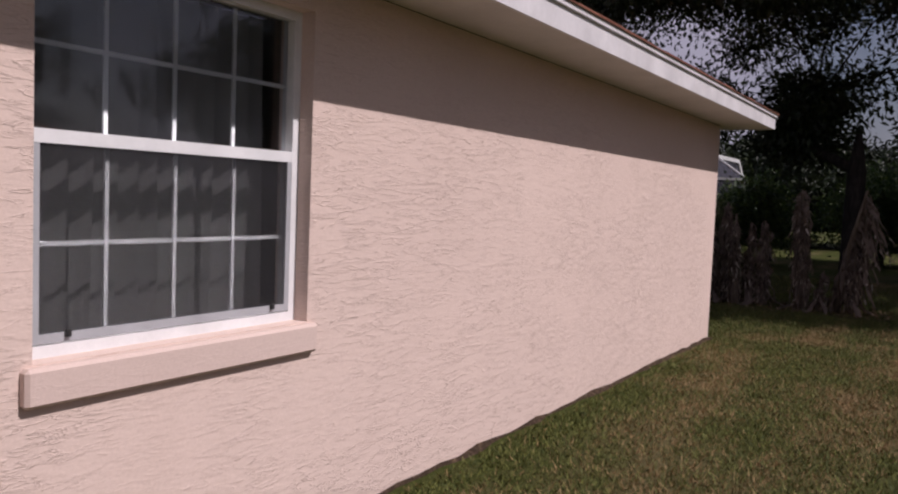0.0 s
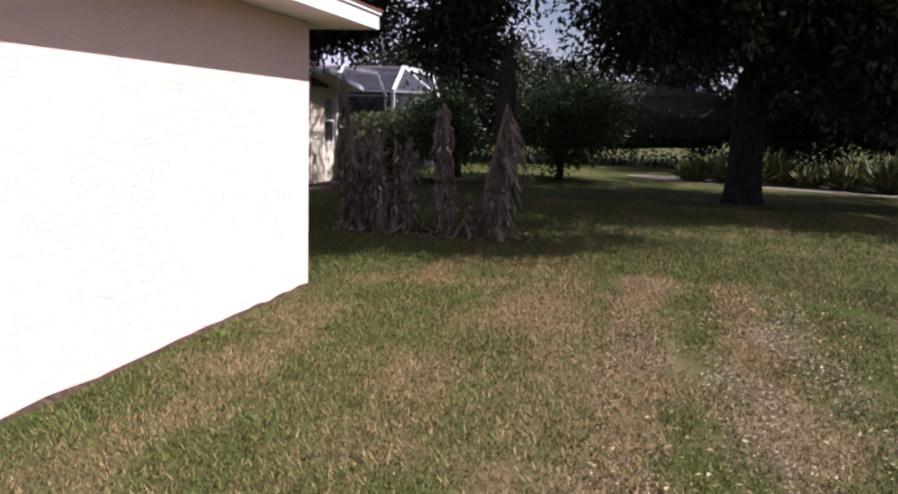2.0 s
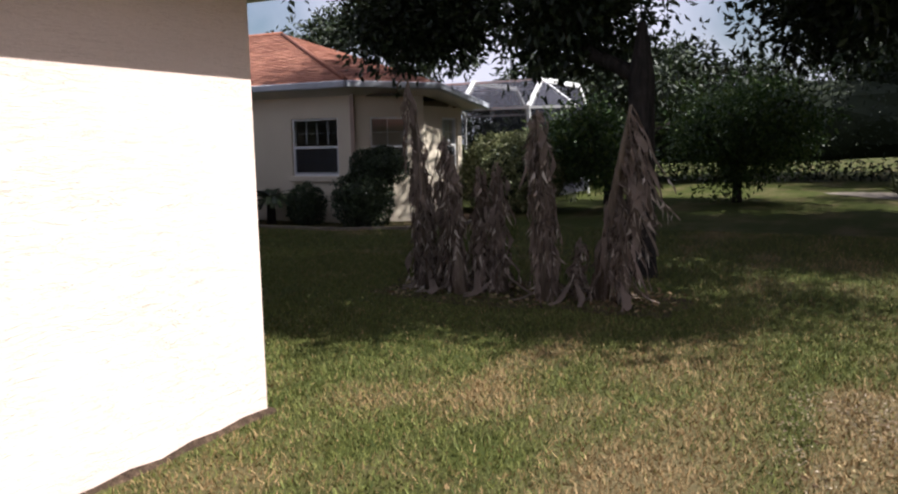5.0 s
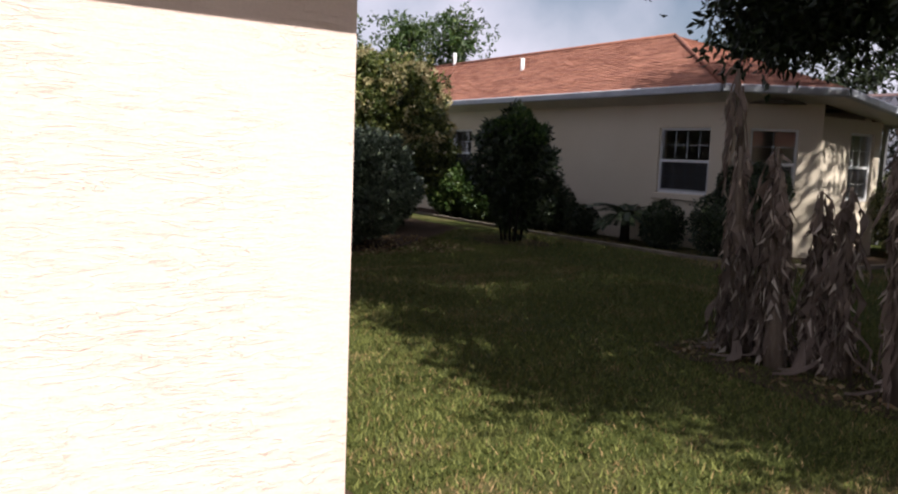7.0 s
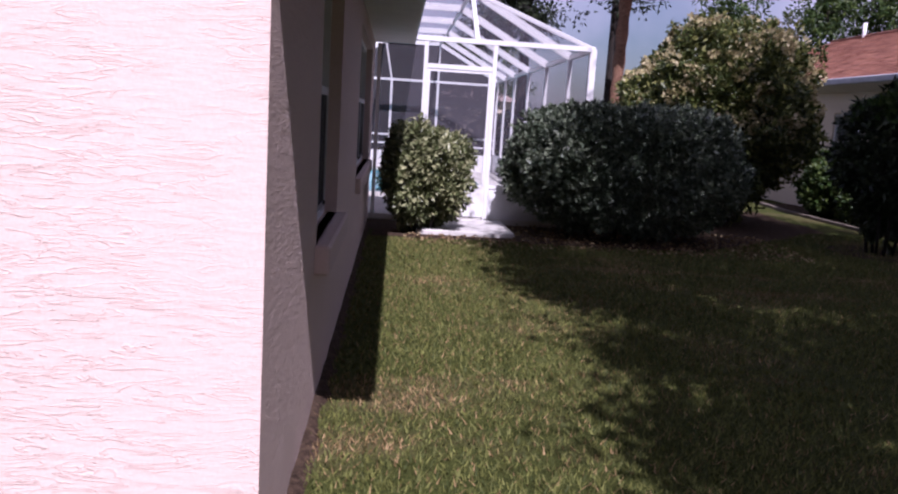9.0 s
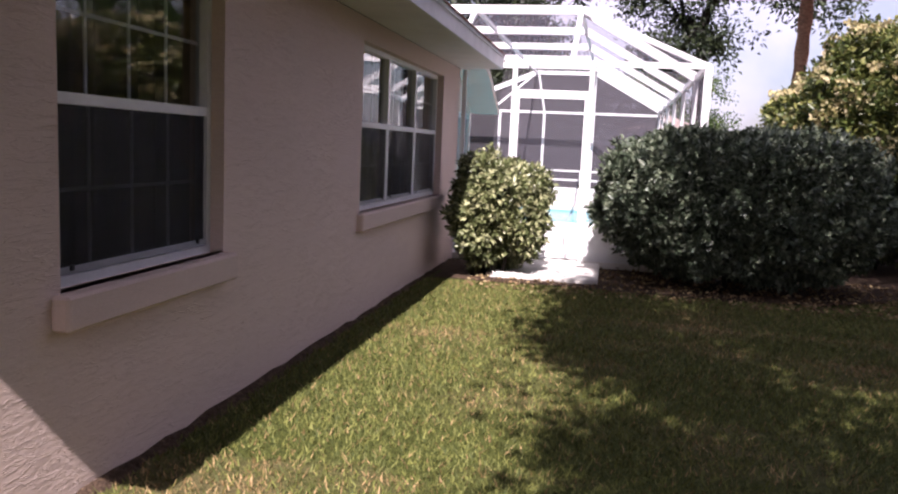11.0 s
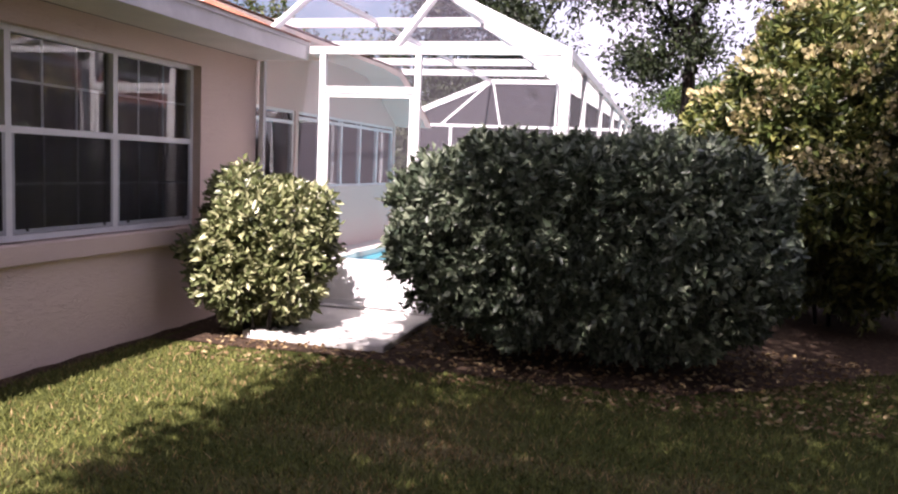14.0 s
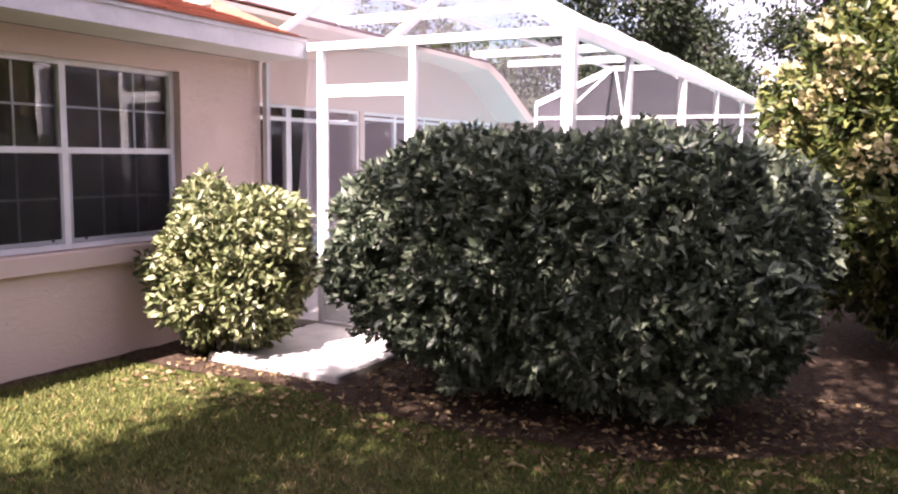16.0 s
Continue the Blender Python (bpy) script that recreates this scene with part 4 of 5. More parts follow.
for x, y, r, h, s in ((-9.25, 20.0, 0.56, 0.98, 1.0), (-12.6, 20.0, 0.34, 0.55, 2.0), (-10.52, 19.95, 0.36, 0.76, 3.0), (-13.5, 19.95, 0.5, 0.95, 4.0), (-14.3, 20.0, 0.45, 0.8, 5.0)):
    shrub("shrub", "dark clipped rounded shrub by the cream wall", (x, y, h * 0.52), (r, r * 0.85, h * 0.52), int(9000 * r * h), DARKSHRUB, 0.06, 0.03, 2.4, 0.08, 2.5, s, 3, "shrub", G)
shrub("shrub", "taller dark shrub by the angled wall", (-9.1, 20.35, 1.12), (0.55, 0.4, 0.35), 4000, DARKSHRUB, 0.06, 0.03, 2.4, 0.1, 2.5, 6.0, 3, "shrub", G)
shrub("shrub", "fresh green broad-leaved shrub by the cream wall", (-16.9, 19.9, 0.62), (0.75, 0.5, 0.6), 6000, GREENER, 0.11, 0.06, 2.2, 0.2, 2.0, 7.0, 4, "shrub", G)
shrub("shrub", "loose green shrub by the cream wall", (-15.6, 19.9, 0.5), (0.55, 0.45, 0.5), 4000, GREENER, 0.1, 0.05, 2.2, 0.2, 2.0, 8.0, 4, "shrub", G)
shrub("shrub", "round yellow-green bush beside the cage", (-7.9, 23.95, 0.86), (1.2, 1.05, 0.88), 18000, SILVER, 0.08, 0.04, 2.3, 0.12, 1.6, 11.0, 5, "shrub", G, whorl=6)


def fan_plant(x, y, h, n, seed, label):
    """A low cycad: long fronds arching from a short trunk."""
    rnd = random.Random(seed)
    ob = thing("cycad", label, "cycad", (x, y, 0))
    part("trunk", tube([(x, y, -0.02), (x, y, h * 0.45)], (0.1, 0.08), 8), BARK, ob)
    for i in range(n):
        a = 2 * math.pi * i / n + rnd.uniform(-0.2, 0.2)
        el = rnd.uniform(0.3, 1.1)
        pts = []
        for s in np.linspace(0, 1, 8):
            r = 0.75 * s
            pts.append(Vector((x + r * math.cos(a) * math.cos(el * (1 - s * 0.5)), y + r * math.sin(a) * math.cos(el * (1 - s * 0.5)), h * 0.45 + r * math.sin(el) - 0.45 * s * s)))
        bm = bmesh.new()
        for p, q in zip(pts, pts[1:]):
            dd = (q - p)
            sd = dd.cross(Vector((0, 0, 1))).normalized()
            for k in range(3):
                b = p.lerp(q, k / 3)
                for sg in (-1, 1):
                    tip = b + sd * sg * 0.14 + dd * 0.9 + Vector((0, 0, 0.02))
                    bm.faces.new([bm.verts.new(v) for v in (b, b + dd * 0.45 + sd * sg * 0.05, tip, b + sd * sg * 0.08 + dd * 0.15)])
        part("frond", bm, DARKSHRUB, ob)
    return ob


fan_plant(-11.4, 19.95, 1.0, 24, 3, "dark cycad with arching fronds by the wall")
lolly = shrub("standard_tree", "small dark bushy tree with fresh green tips on several thin stems", (-12.05, 17.9, 1.22), (0.62, 0.6, 0.92), 9000, DARKSHRUB, 0.11, 0.05, 1.8, 0.6, 2.2, 21.0, 6, "tree", inner=False, taper=0.55, whorl=6)
# solid dark core in place of the shade within the crown
part("dark_core", inner_block(bmesh.new(), (-12.05, 17.9, 1.25), (0.5, 0.48, 0.72), 1.9, 0.52, 21.0), SHADECORE, lolly)
p, out = shell((-12.03, 17.9, 1.72), (0.5, 0.48, 0.48), 2600, 1.9, 0.5, 2.6, 2.0, 0.12, -0.1)
part("crown_tuft", leaf_mesh("tuft", p, out + RNG.normal(size=p.shape) * 0.6 + np.array([0, 0, 0.4]), 0.1, 0.045, GREENER), GREENER, lolly, "fresh green leaf tips")
bm = bmesh.new()
bm.faces.new([bm.verts.new((-12.1 + 0.8 * math.cos(a) * (1 + 0.1 * math.sin(3 * a)), 17.9 + 0.6 * math.sin(a), 0.01)) for a in np.linspace(0, 2 * math.pi, 18)[:-1]])
structure("tree_bed", bm, MULCH, "small round mulch bed under the tree", "flower bed")


# ---- trees ----
def tree(name, label, base, trunk_r, fork, clumps, leaves, mat, leaf=0.13, seed=1, clump_r=1.0, lean=(0, 0)):
    """A tapered trunk that forks into limbs, each limb ending in a clump of leaves."""
    rnd = random.Random(seed)
    x, y = base
    ob = thing(name, label, "tree", (x, y, 0))
    f = Vector((x + lean[0], y + lean[1], fork))
    part("trunk", tube([(x, y, -0.1), (x, y, 0.15), (x + lean[0] * 0.2, y + lean[1] * 0.2, 0.6), f.lerp(Vector((x, y, 0)), 0.4), f, f + Vector((lean[0] * 0.3, 0, 0.6))],
                       (trunk_r * 1.4, trunk_r * 1.15, trunk_r * 1.02, trunk_r * 0.95, trunk_r * 0.88, trunk_r * 0.3), 14), BARK, ob)
    pts, dirs = [], []
    per = max(1, leaves // len(clumps))
    nodes = [(f, trunk_r * 0.92)]
    for cx, cy, cz, cr in sorted(clumps, key=lambda c: (Vector(c[:3]) - f).length):
        c = Vector((cx, cy, cz))
        home, thick = min(nodes, key=lambda n: (n[0] - c).length + (0 if n[0].z < c.z + 0.3 else 1.5) + 0.25 * (n[0] - f).length)
        r = max(0.02, thick * rnd.uniform(0.6, 0.8))
        bend = home.lerp(c, 0.5) + Vector((rnd.uniform(-.25, .25), rnd.uniform(-.25, .25), rnd.uniform(0.0, 0.35)))
        limb = tube([home, bend, c], (r, r * 0.8, r * 0.62), 7)
        nodes.append((c, r * 0.8))
        for _ in range(5):
            e = c + Vector((rnd.uniform(-1, 1), rnd.uniform(-1, 1), rnd.uniform(-0.8, 0.6))) * cr * 0.8
            tube([bend.lerp(c, rnd.uniform(0.3, 1)), e], (0.022, 0.007), 5, limb)
        part("limb", limb, BARK, ob)
        tw = max(8, per // 26)
        tc = np.array(c) + RNG.normal(size=(tw, 3)) * np.array([cr, cr, cr * 0.62]) * 0.52
        k = per // tw
        for t in tc:
            q = t + RNG.normal(size=(k, 3)) * 0.17
            pts.append(q)
            dirs.append((q - t) * 2 + RNG.normal(size=(k, 3)) * 0.3 + np.array([0, 0, -0.15]))
    part("crown", leaf_mesh("crown", np.concatenate(pts), np.concatenate(dirs), leaf, leaf * 0.45, mat), mat, ob, kind="stuff")
    return ob


def ring(cx, cy, z0, z1, r0, r1, n, seed, cr=(0.9, 1.5)):
    rnd = random.Random(seed)
    return [(cx + rr * math.cos(a), cy + rr * math.sin(a), rnd.uniform(z0, z1), rnd.uniform(*cr))
            for a, rr in ((rnd.uniform(0, 2 * math.pi), math.sqrt(rnd.uniform(r0 * r0, r1 * r1))) for _ in range(n))]


CL1 = [c for c in ring(-3.2, 17.6, 5.1, 8.0, 0.5, 5.2, 50, 5) if c[1] > 14.6]
CL1 += 2 * [(-7.2, 18.0, 3.25, 0.7), (-6.9, 18.1, 3.6, 0.8), (-6.4, 18.3, 3.5, 0.8)]
CL1 += [(-4.4, 16.7, 3.0, 0.55), (-4.0, 16.5, 3.2, 0.6), (-4.1, 17.0, 2.75, 0.5), (-3.8, 16.7, 3.6, 0.6)]
CL1 += [(-4.3, 19.0, 3.6, 0.9), (-1.4, 18.6, 4.3, 0.8)]
# clumps above the view, added to shade the lawn north of the house
CL1 += [(x + 0.35 * math.sin(3.1 * x + y), y + 0.3 * math.sin(2.3 * y + x), 5.5 + 0.6 * math.sin(5 * x + 3 * y) + (0.9 if y > 17 else 0), 0.95) for x in np.arange(-7.3, 1.2, 1.2) for y in (14.6, 15.5, 16.6, 17.8, 19.2)]
# sparse small clumps out of view, added to dapple the edge of that shade
EDGE = random.Random(12)
CL1 += [(x + EDGE.uniform(-0.4, 0.4), 13.08 + max(0.0, 0.12 * (x + 4.5)) + EDGE.uniform(0.0, 1.0), EDGE.uniform(5.0, 6.0), EDGE.uniform(0.25, 0.52)) for x in np.arange(-6.4, 3.0, 0.62)]
# high clumps out of view, added to shade the flowering bush
CL1 += [(-9.2, 18.0, 6.0, 0.9), (-9.2, 19.0, 6.2, 0.9), (-9.0, 17.3, 5.7, 0.7), (-9.2, 17.6, 7.2, 1.0), (-9.0, 18.7, 7.4, 1.0), (-8.5, 16.9, 6.8, 1.0)]
# more unseen clumps, added to carry the lawn's shade line on eastwards
CL1 += [(1.2, 14.5, 5.0, 0.9), (2.2, 15.0, 5.2, 0.9), (3.2, 15.8, 5.2, 0.9), (2.4, 16.6, 5.5, 1.1)]
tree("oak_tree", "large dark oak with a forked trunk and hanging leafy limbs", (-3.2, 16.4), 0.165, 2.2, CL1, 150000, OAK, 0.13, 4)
CL2 = ring(1.4, 22.5, 3.6, 8.5, 0.5, 5.5, 44, 9, (1.0, 1.7)) + [(4.5, 21.0, 2.7, 0.9), (6.0, 22.5, 2.2, 1.1), (-1.8, 22.3, 3.4, 0.9), (3.2, 19.5, 3.4, 0.9), (7.0, 20.5, 2.4, 1.2), (8.6, 21.5, 3.2, 1.3), (5.4, 20.2, 4.2, 1.1), (7.4, 19.6, 4.4, 1.2), (9.6, 20.6, 4.6, 1.3), (9.8, 23.5, 2.4, 1.4), (6.6, 24.0, 3.6, 1.4), (2.6, 21.0, 2.7, 0.8), (3.4, 22.0, 2.3, 0.9), (2.0, 21.6, 3.4, 0.9), (3.2, 21.0, 3.5, 0.9), (0.6, 21.0, 3.6, 0.8), (-0.4, 21.5, 3.7, 0.8), (1.3, 20.8, 4.0, 0.9), (2.6, 20.4, 4.2, 0.9), (4.0, 20.4, 3.2, 0.9), (-1.2, 22.0, 4.2, 0.8)]
# a grid of extra clumps, added to shade the lawn round this oak
CL2 += [(x + 0.5 * math.sin(2.1 * x + y), y + 0.5 * math.sin(1.7 * y + x), 5.6 + 0.9 * math.sin(4 * x + 3 * y), 1.3) for x in np.arange(0.0, 9.5, 1.7) for y in (19.0, 20.7, 22.4, 24.1, 25.8) if x - y > -24.5 or y > 20]
CL2 = [c for c in CL2 if c[0] > -1.9]
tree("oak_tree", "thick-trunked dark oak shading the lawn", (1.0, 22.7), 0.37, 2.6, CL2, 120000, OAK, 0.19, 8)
tree("citrus_tree", "round green citrus tree on a short trunk", (-3.6, 27.6), 0.1, 0.7, ring(-3.4, 27.6, 0.8, 2.4, 0.1, 1.3, 18, 3, (0.6, 0.8)), 16000, GREENER, 0.13, 3)
tree("citrus_tree", "dark green leafy tree beside the cage", (-6.4, 26.4), 0.1, 0.7, ring(-6.4, 24.6, 0.9, 1.9, 0.1, 0.9, 12, 13, (0.5, 0.7)), 10000, GREENER, 0.13, 4)
WEST = (("pine_tree", (-27.2, 15.2), 0.17, 5.0, ring(-27.0, 14.5, 4.2, 7.2, 0.2, 1.2, 12, 21, (0.5, 0.8)), 11000, 0.16), ("pine_tree", (-26.6, 17.8), 0.13, 5.8, ring(-26.6, 18.3, 5.6, 8.0, 0.2, 1.4, 9, 22, (0.6, 0.9)), 7000, 0.16),
        ("shade_tree", (-36.0, 8.6), 0.3, 2.5, ring(-36, 8.8, 3.2, 8.6, 0.4, 3.2, 24, 23, (1.0, 1.5)), 20000, 0.22), ("shade_tree", (-56.0, 16.2), 0.2, 2.5, ring(-56, 16.2, 2.6, 7.0, 0.3, 3.0, 20, 24, (0.9, 1.3)), 14000, 0.22),
        ("shade_tree", (-42.0, 31.0), 0.3, 3.0, ring(-42, 31, 3.0, 8.6, 0.4, 5.0, 24, 25, (1.2, 1.8)), 20000, 0.28), ("shade_tree", (-22.0, 42.0), 0.3, 3.0, ring(-22, 42, 3.0, 8.5, 0.4, 4.5, 22, 26, (1.2, 1.8)), 18000, 0.28),
        ("shade_tree", (-8.5, 35.0), 0.3, 1.5, ring(-8.5, 35.0, 1.0, 4.0, 0.4, 4.2, 26, 27, (1.0, 1.4)), 24000, 0.24), ("shade_tree", (3.0, 40.0), 0.3, 2.0, ring(3.0, 40, 1.0, 8.5, 0.4, 5.5, 46, 28, (1.1, 1.6)), 42000, 0.28),
        ("shade_tree", (10.5, 34.0), 0.3, 2.0, ring(10.5, 34, 1.2, 8.5, 0.4, 5.5, 34, 29, (1.3, 2.0)), 30000, 0.28), ("shade_tree", (-44.0, -4.0), 0.3, 3.0, ring(-44, -4, 2.0, 8.0, 0.4, 5.0, 20, 30, (1.3, 2.0)), 14000, 0.3))
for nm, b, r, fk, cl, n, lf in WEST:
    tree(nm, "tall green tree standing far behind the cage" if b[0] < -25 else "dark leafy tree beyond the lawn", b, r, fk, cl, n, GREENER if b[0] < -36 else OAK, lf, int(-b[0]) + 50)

palm = thing("palm_tree", "palm with a rough red-brown trunk behind the bushes", "palm tree", (-22.5, 16.9, 0))
rows = [(-22.5, 16.9, -0.1)] + [(-22.5 + 0.02 * i, 16.9, 0.35 * i) for i in range(1, 22)]
part("trunk", tube(rows, [0.19] + [0.13 + (0.03 if i % 2 else 0) for i in range(1, 22)], 10), PALMBARK, palm)
for i in range(16):
    a = 2 * math.pi * i / 16
    bm = bmesh.new()
    pts = [Vector((-22.1 + 2.2 * s * math.cos(a), 16.9 + 2.2 * s * math.sin(a), 7.3 + 1.0 * s - 2.6 * s * s)) for s in np.linspace(0, 1, 9)]
    for p, q in zip(pts, pts[1:]):
        sd = (q - p).cross(Vector((0, 0, 1))).normalized()
        for sg in (-1, 1):
            bm.faces.new([bm.verts.new(v) for v in (p, q, q + sd * sg * 0.35 + Vector((0, 0, -0.2)), p + sd * sg * 0.35 + Vector((0, 0, -0.15)))])
    part("frond", bm, OAK, palm)

for i, (x, y, hx, hy, hz) in enumerate(((-26.5, 8.5, 1.2, 5.6, 1.9), (-27.8, 19.5, 1.2, 5.5, 1.0), (-6.0, 38.0, 12.0, 1.6, 2.0), (12.0, 37.0, 9.0, 1.6, 2.2))):
    shrub("hedge", "dark green boundary hedge beyond the garden", (x, y, hz), (hx, hy, hz), 16000, OAK, 0.16, 0.08, 3.0, 0.15, 0.8, 30.0 + i, 6, "hedge")

far = thing("far_house", "distant house with a pale pink roof and gable", "house", (-46, 15, 0))
part("wall", boxes((-52, 13.4, 0, -45, 17.4, 2.6)), CREAM, far)
bm = bmesh.new()
roof_face(bm, (-44.6, 12.9, 2.55), (-44.6, 17.9, 2.55), (-47.0, 15.6, 3.6), (-47.0, 15.2, 3.6), 0.4, 0.8)
roof_face(bm, (-44.6, 17.9, 2.55), (-52.4, 17.9, 2.55), (-50.0, 15.6, 3.6), (-47.0, 15.6, 3.6), 0.4, 0.8)
part("roof_slope", bm, PALEROOF, far)


# ---- dead banana plants ----
def banana(base, top, r, leaves, seed, label, hook=0.0, fan=0.0, low=0.25):
    """A withered banana plant: a leaning stem wrapped in torn, shrivelled leaves that hang down it."""
    rnd = random.Random(seed)
    b, t = Vector((*base, -0.03)), Vector(top)
    ob = thing("banana_plant", label, "banana plant", (b.x, b.y, 0), "dead banana plants")
    m = b.lerp(t, 0.5) + Vector((rnd.uniform(-.05, .05), rnd.uniform(-.05, .05), 0))
    spine = [b, b.lerp(m, 0.5), m, m.lerp(t, 0.6), t]
    radii = [r * 1.1, r * 0.85, r * 0.6, r * 0.36, r * 0.16]
    if hook:
        spine += [t + Vector((-0.5 * hook, 0, 0.1 * hook)), t + Vector((-hook, 0.03, -0.25 * hook)), t + Vector((-1.15 * hook, 0.05, -0.9 * hook))]
        radii += [r * 0.14, r * 0.12, r * 0.05]
    part("stem", tube(spine, radii, 9), STEMBARK, ob)
    h = t.z
    for i in range(int(leaves * 1.45)):
        f = rnd.uniform(low, 1.0)
        s = b.lerp(m, f * 2) if f < 0.5 else m.lerp(t, f * 2 - 1)
        a = rnd.uniform(0, 2 * math.pi)
        o = Vector((math.cos(a), math.sin(a), 0))
        if fan and f > 0.55:
            o = (o * 0.7 + Vector((0.8, 0.25, 0))).normalized()
        sd = Vector((-o.y, o.x, 0))
        ln = min(s.z - 0.02, rnd.uniform(0.2, 0.55) * h)
        if ln < 0.06:
            continue
        thin = 1.0 - 0.6 * f
        spread = r * thin + rnd.uniform(0.0, 0.055)
        w = rnd.choice((0.005, 0.008, 0.012, 0.018, 0.027))
        bm = bmesh.new()
        rows = []
        n = 11
        tw, ph, wob = rnd.uniform(-9, 9), rnd.uniform(0, 6), rnd.uniform(0.008, 0.03)
        flare = rnd.uniform(0.04, 0.14) if rnd.random() < 0.15 else 0
        if fan and f > 0.55:
            flare = rnd.uniform(0.1, 1.0) * fan
        for j in range(n + 1):
            q = j / n
            c = s + o * (spread * (0.35 + 0.65 * (1 - math.exp(-6 * q))) + flare * q ** 1.3) + Vector((0, 0, 0.05 * math.sin(q * 3.0) - ln * q))
            c += sd * wob * math.sin(ph + 8 * q) + o * wob * math.cos(ph * 2 + 11 * q)
            c.z = max(c.z, 0.012 + 0.01 * q)
            side = sd * math.cos(ph + tw * q) + o * math.sin(ph + tw * q)
            ww = w * (0.4 + math.sin(math.pi * min(1, 0.1 + q * 0.9))) * rnd.uniform(0.3, 1.7)
            rows.append((bm.verts.new(c - side * ww), bm.verts.new(c + o.cross(side).normalized() * 0.5 * ww + o * rnd.uniform(-0.016, 0.016)), bm.verts.new(c + side * ww * rnd.uniform(0.2, 1.2))))
        for r0, r1 in zip(rows, rows[1:]):
            for k in range(2):
                bm.faces.new((r0[k], r0[k + 1], r1[k + 1], r1[k])).smooth = rnd.random() < 0.5
        for r0 in rows[1:-1]:
            if rnd.random() < 0.6:
                u = r0[rnd.choice((0, 2))].co
                v = u + (o * rnd.uniform(-0.4, 1) + sd * rnd.uniform(-1, 1)) * 0.06 + Vector((0, 0, -rnd.uniform(0.05, 0.17)))
                v.z = max(v.z, 0.012)
                bm.faces.new([bm.verts.new(p) for p in (u, u + Vector((rnd.uniform(-.02, .02), rnd.uniform(-.02, .02), -0.04 if u.z > 0.08 else 0)), v)])
        part("dry_leaf", bm, DRYLEAF, ob)
    # old leaves fallen over at the foot
    for i in range(rnd.choice((3, 4, 5))):
        a = rnd.uniform(0, 2 * math.pi)
        o = Vector((math.cos(a), math.sin(a), 0))
        sd = Vector((-o.y, o.x, 0))
        ln, w = rnd.uniform(0.2, 0.42), rnd.uniform(0.012, 0.03)
        bm = bmesh.new()
        rows = []
        for j in range(7):
            q = j / 6
            c = Vector((b.x, b.y, 0)) + o * (r + ln * q) + sd * 0.03 * math.sin(5 * q + a) + Vector((0, 0, 0.016 + max(0.0, (0.16 + 0.1 * math.sin(a * 3)) * (1 - q) ** 2)))
            ww = w * (0.5 + math.sin(math.pi * q))
            rows.append((bm.verts.new(c - sd * ww), bm.verts.new(c + Vector((0, 0, 0.015))), bm.verts.new(c + sd * ww * rnd.uniform(0.5, 1.2))))
        for r0, r1 in zip(rows, rows[1:]):
            for k in range(2):
                bm.faces.new((r0[k], r0[k + 1], r1[k + 1], r1[k])).smooth = True
        part("fallen_leaf", bm, DRYLEAF, ob)
    return ob


TALL, STUMP = "withered banana plant hung with torn brown leaves", "short withered banana stump on the lawn"
banana((-5.12, 15.0), (-5.3, 14.9, 2.2), 0.075, 22, 40, "tall thin withered banana plant with a hooked top", hook=0.14, low=0.1)
for i, (b, t, r, n) in enumerate((((-4.98, 14.8), (-5.08, 14.72, 1.6), 0.09, 52), ((-4.8, 14.9), (-4.84, 14.82, 1.6), 0.085, 48), ((-4.62, 14.7), (-4.66, 14.65, 1.42), 0.08, 44), ((-4.45, 14.9), (-4.46, 14.82, 1.3), 0.075, 40), ((-4.24, 14.9), (-4.26, 14.85, 1.34), 0.07, 38), ((-3.68, 14.62), (-3.7, 14.5, 1.82), 0.085, 64), ((-3.4, 14.8), (-3.38, 14.8, 0.62), 0.06, 14))):
    banana(b, t, r, n, 41 + i, TALL if t[2] > 1 else STUMP)
banana((-3.22, 14.9), (-2.86, 14.62, 1.84), 0.08, 62, 51, "leaning withered banana plant with its leaves fanned to one side", fan=0.42, low=0.3)
banana((-2.95, 14.75), (-2.98, 14.7, 0.95), 0.05, 14, 52, "thin leafless banana stalk beside the leaning plant")


# ---- the house and trees across the lawn, behind the walker ----
eh = thing("east_house", "pale house with a brown hip roof across the lawn", "house", (17, 4, 0))
part("wall", boxes((13, -6, 0, 22, 14, 2.5)), CREAM, eh)
bm = bmesh.new()
roof_face(bm, (12.4, -6.6, 2.5), (12.4, 14.6, 2.5), (17.5, 9.5, 4.7), (17.5, -1.5, 4.7), 0.3, 0.6)
roof_face(bm, (12.4, 14.6, 2.5), (22.6, 14.6, 2.5), (17.5, 9.5, 4.7), (17.5, 9.5, 4.7), 0.3, 0.6)
roof_face(bm, (12.4, -6.6, 2.5), (22.6, -6.6, 2.5), (17.5, -1.5, 4.7), (17.5, -1.5, 4.7), 0.3, 0.6)
part("roof_slope", bm, SHINGLE, eh)
# Unseen trees, added to darken what the east window reflects
tree("shade_tree", "leafy tree added out of view across the lawn", (15.0, 24.0), 0.3, 3.0, ring(15, 24, 3.0, 8.0, 0.4, 4.0, 18, 61, (1.3, 2.0)), 9000, OAK, 0.3, 61)
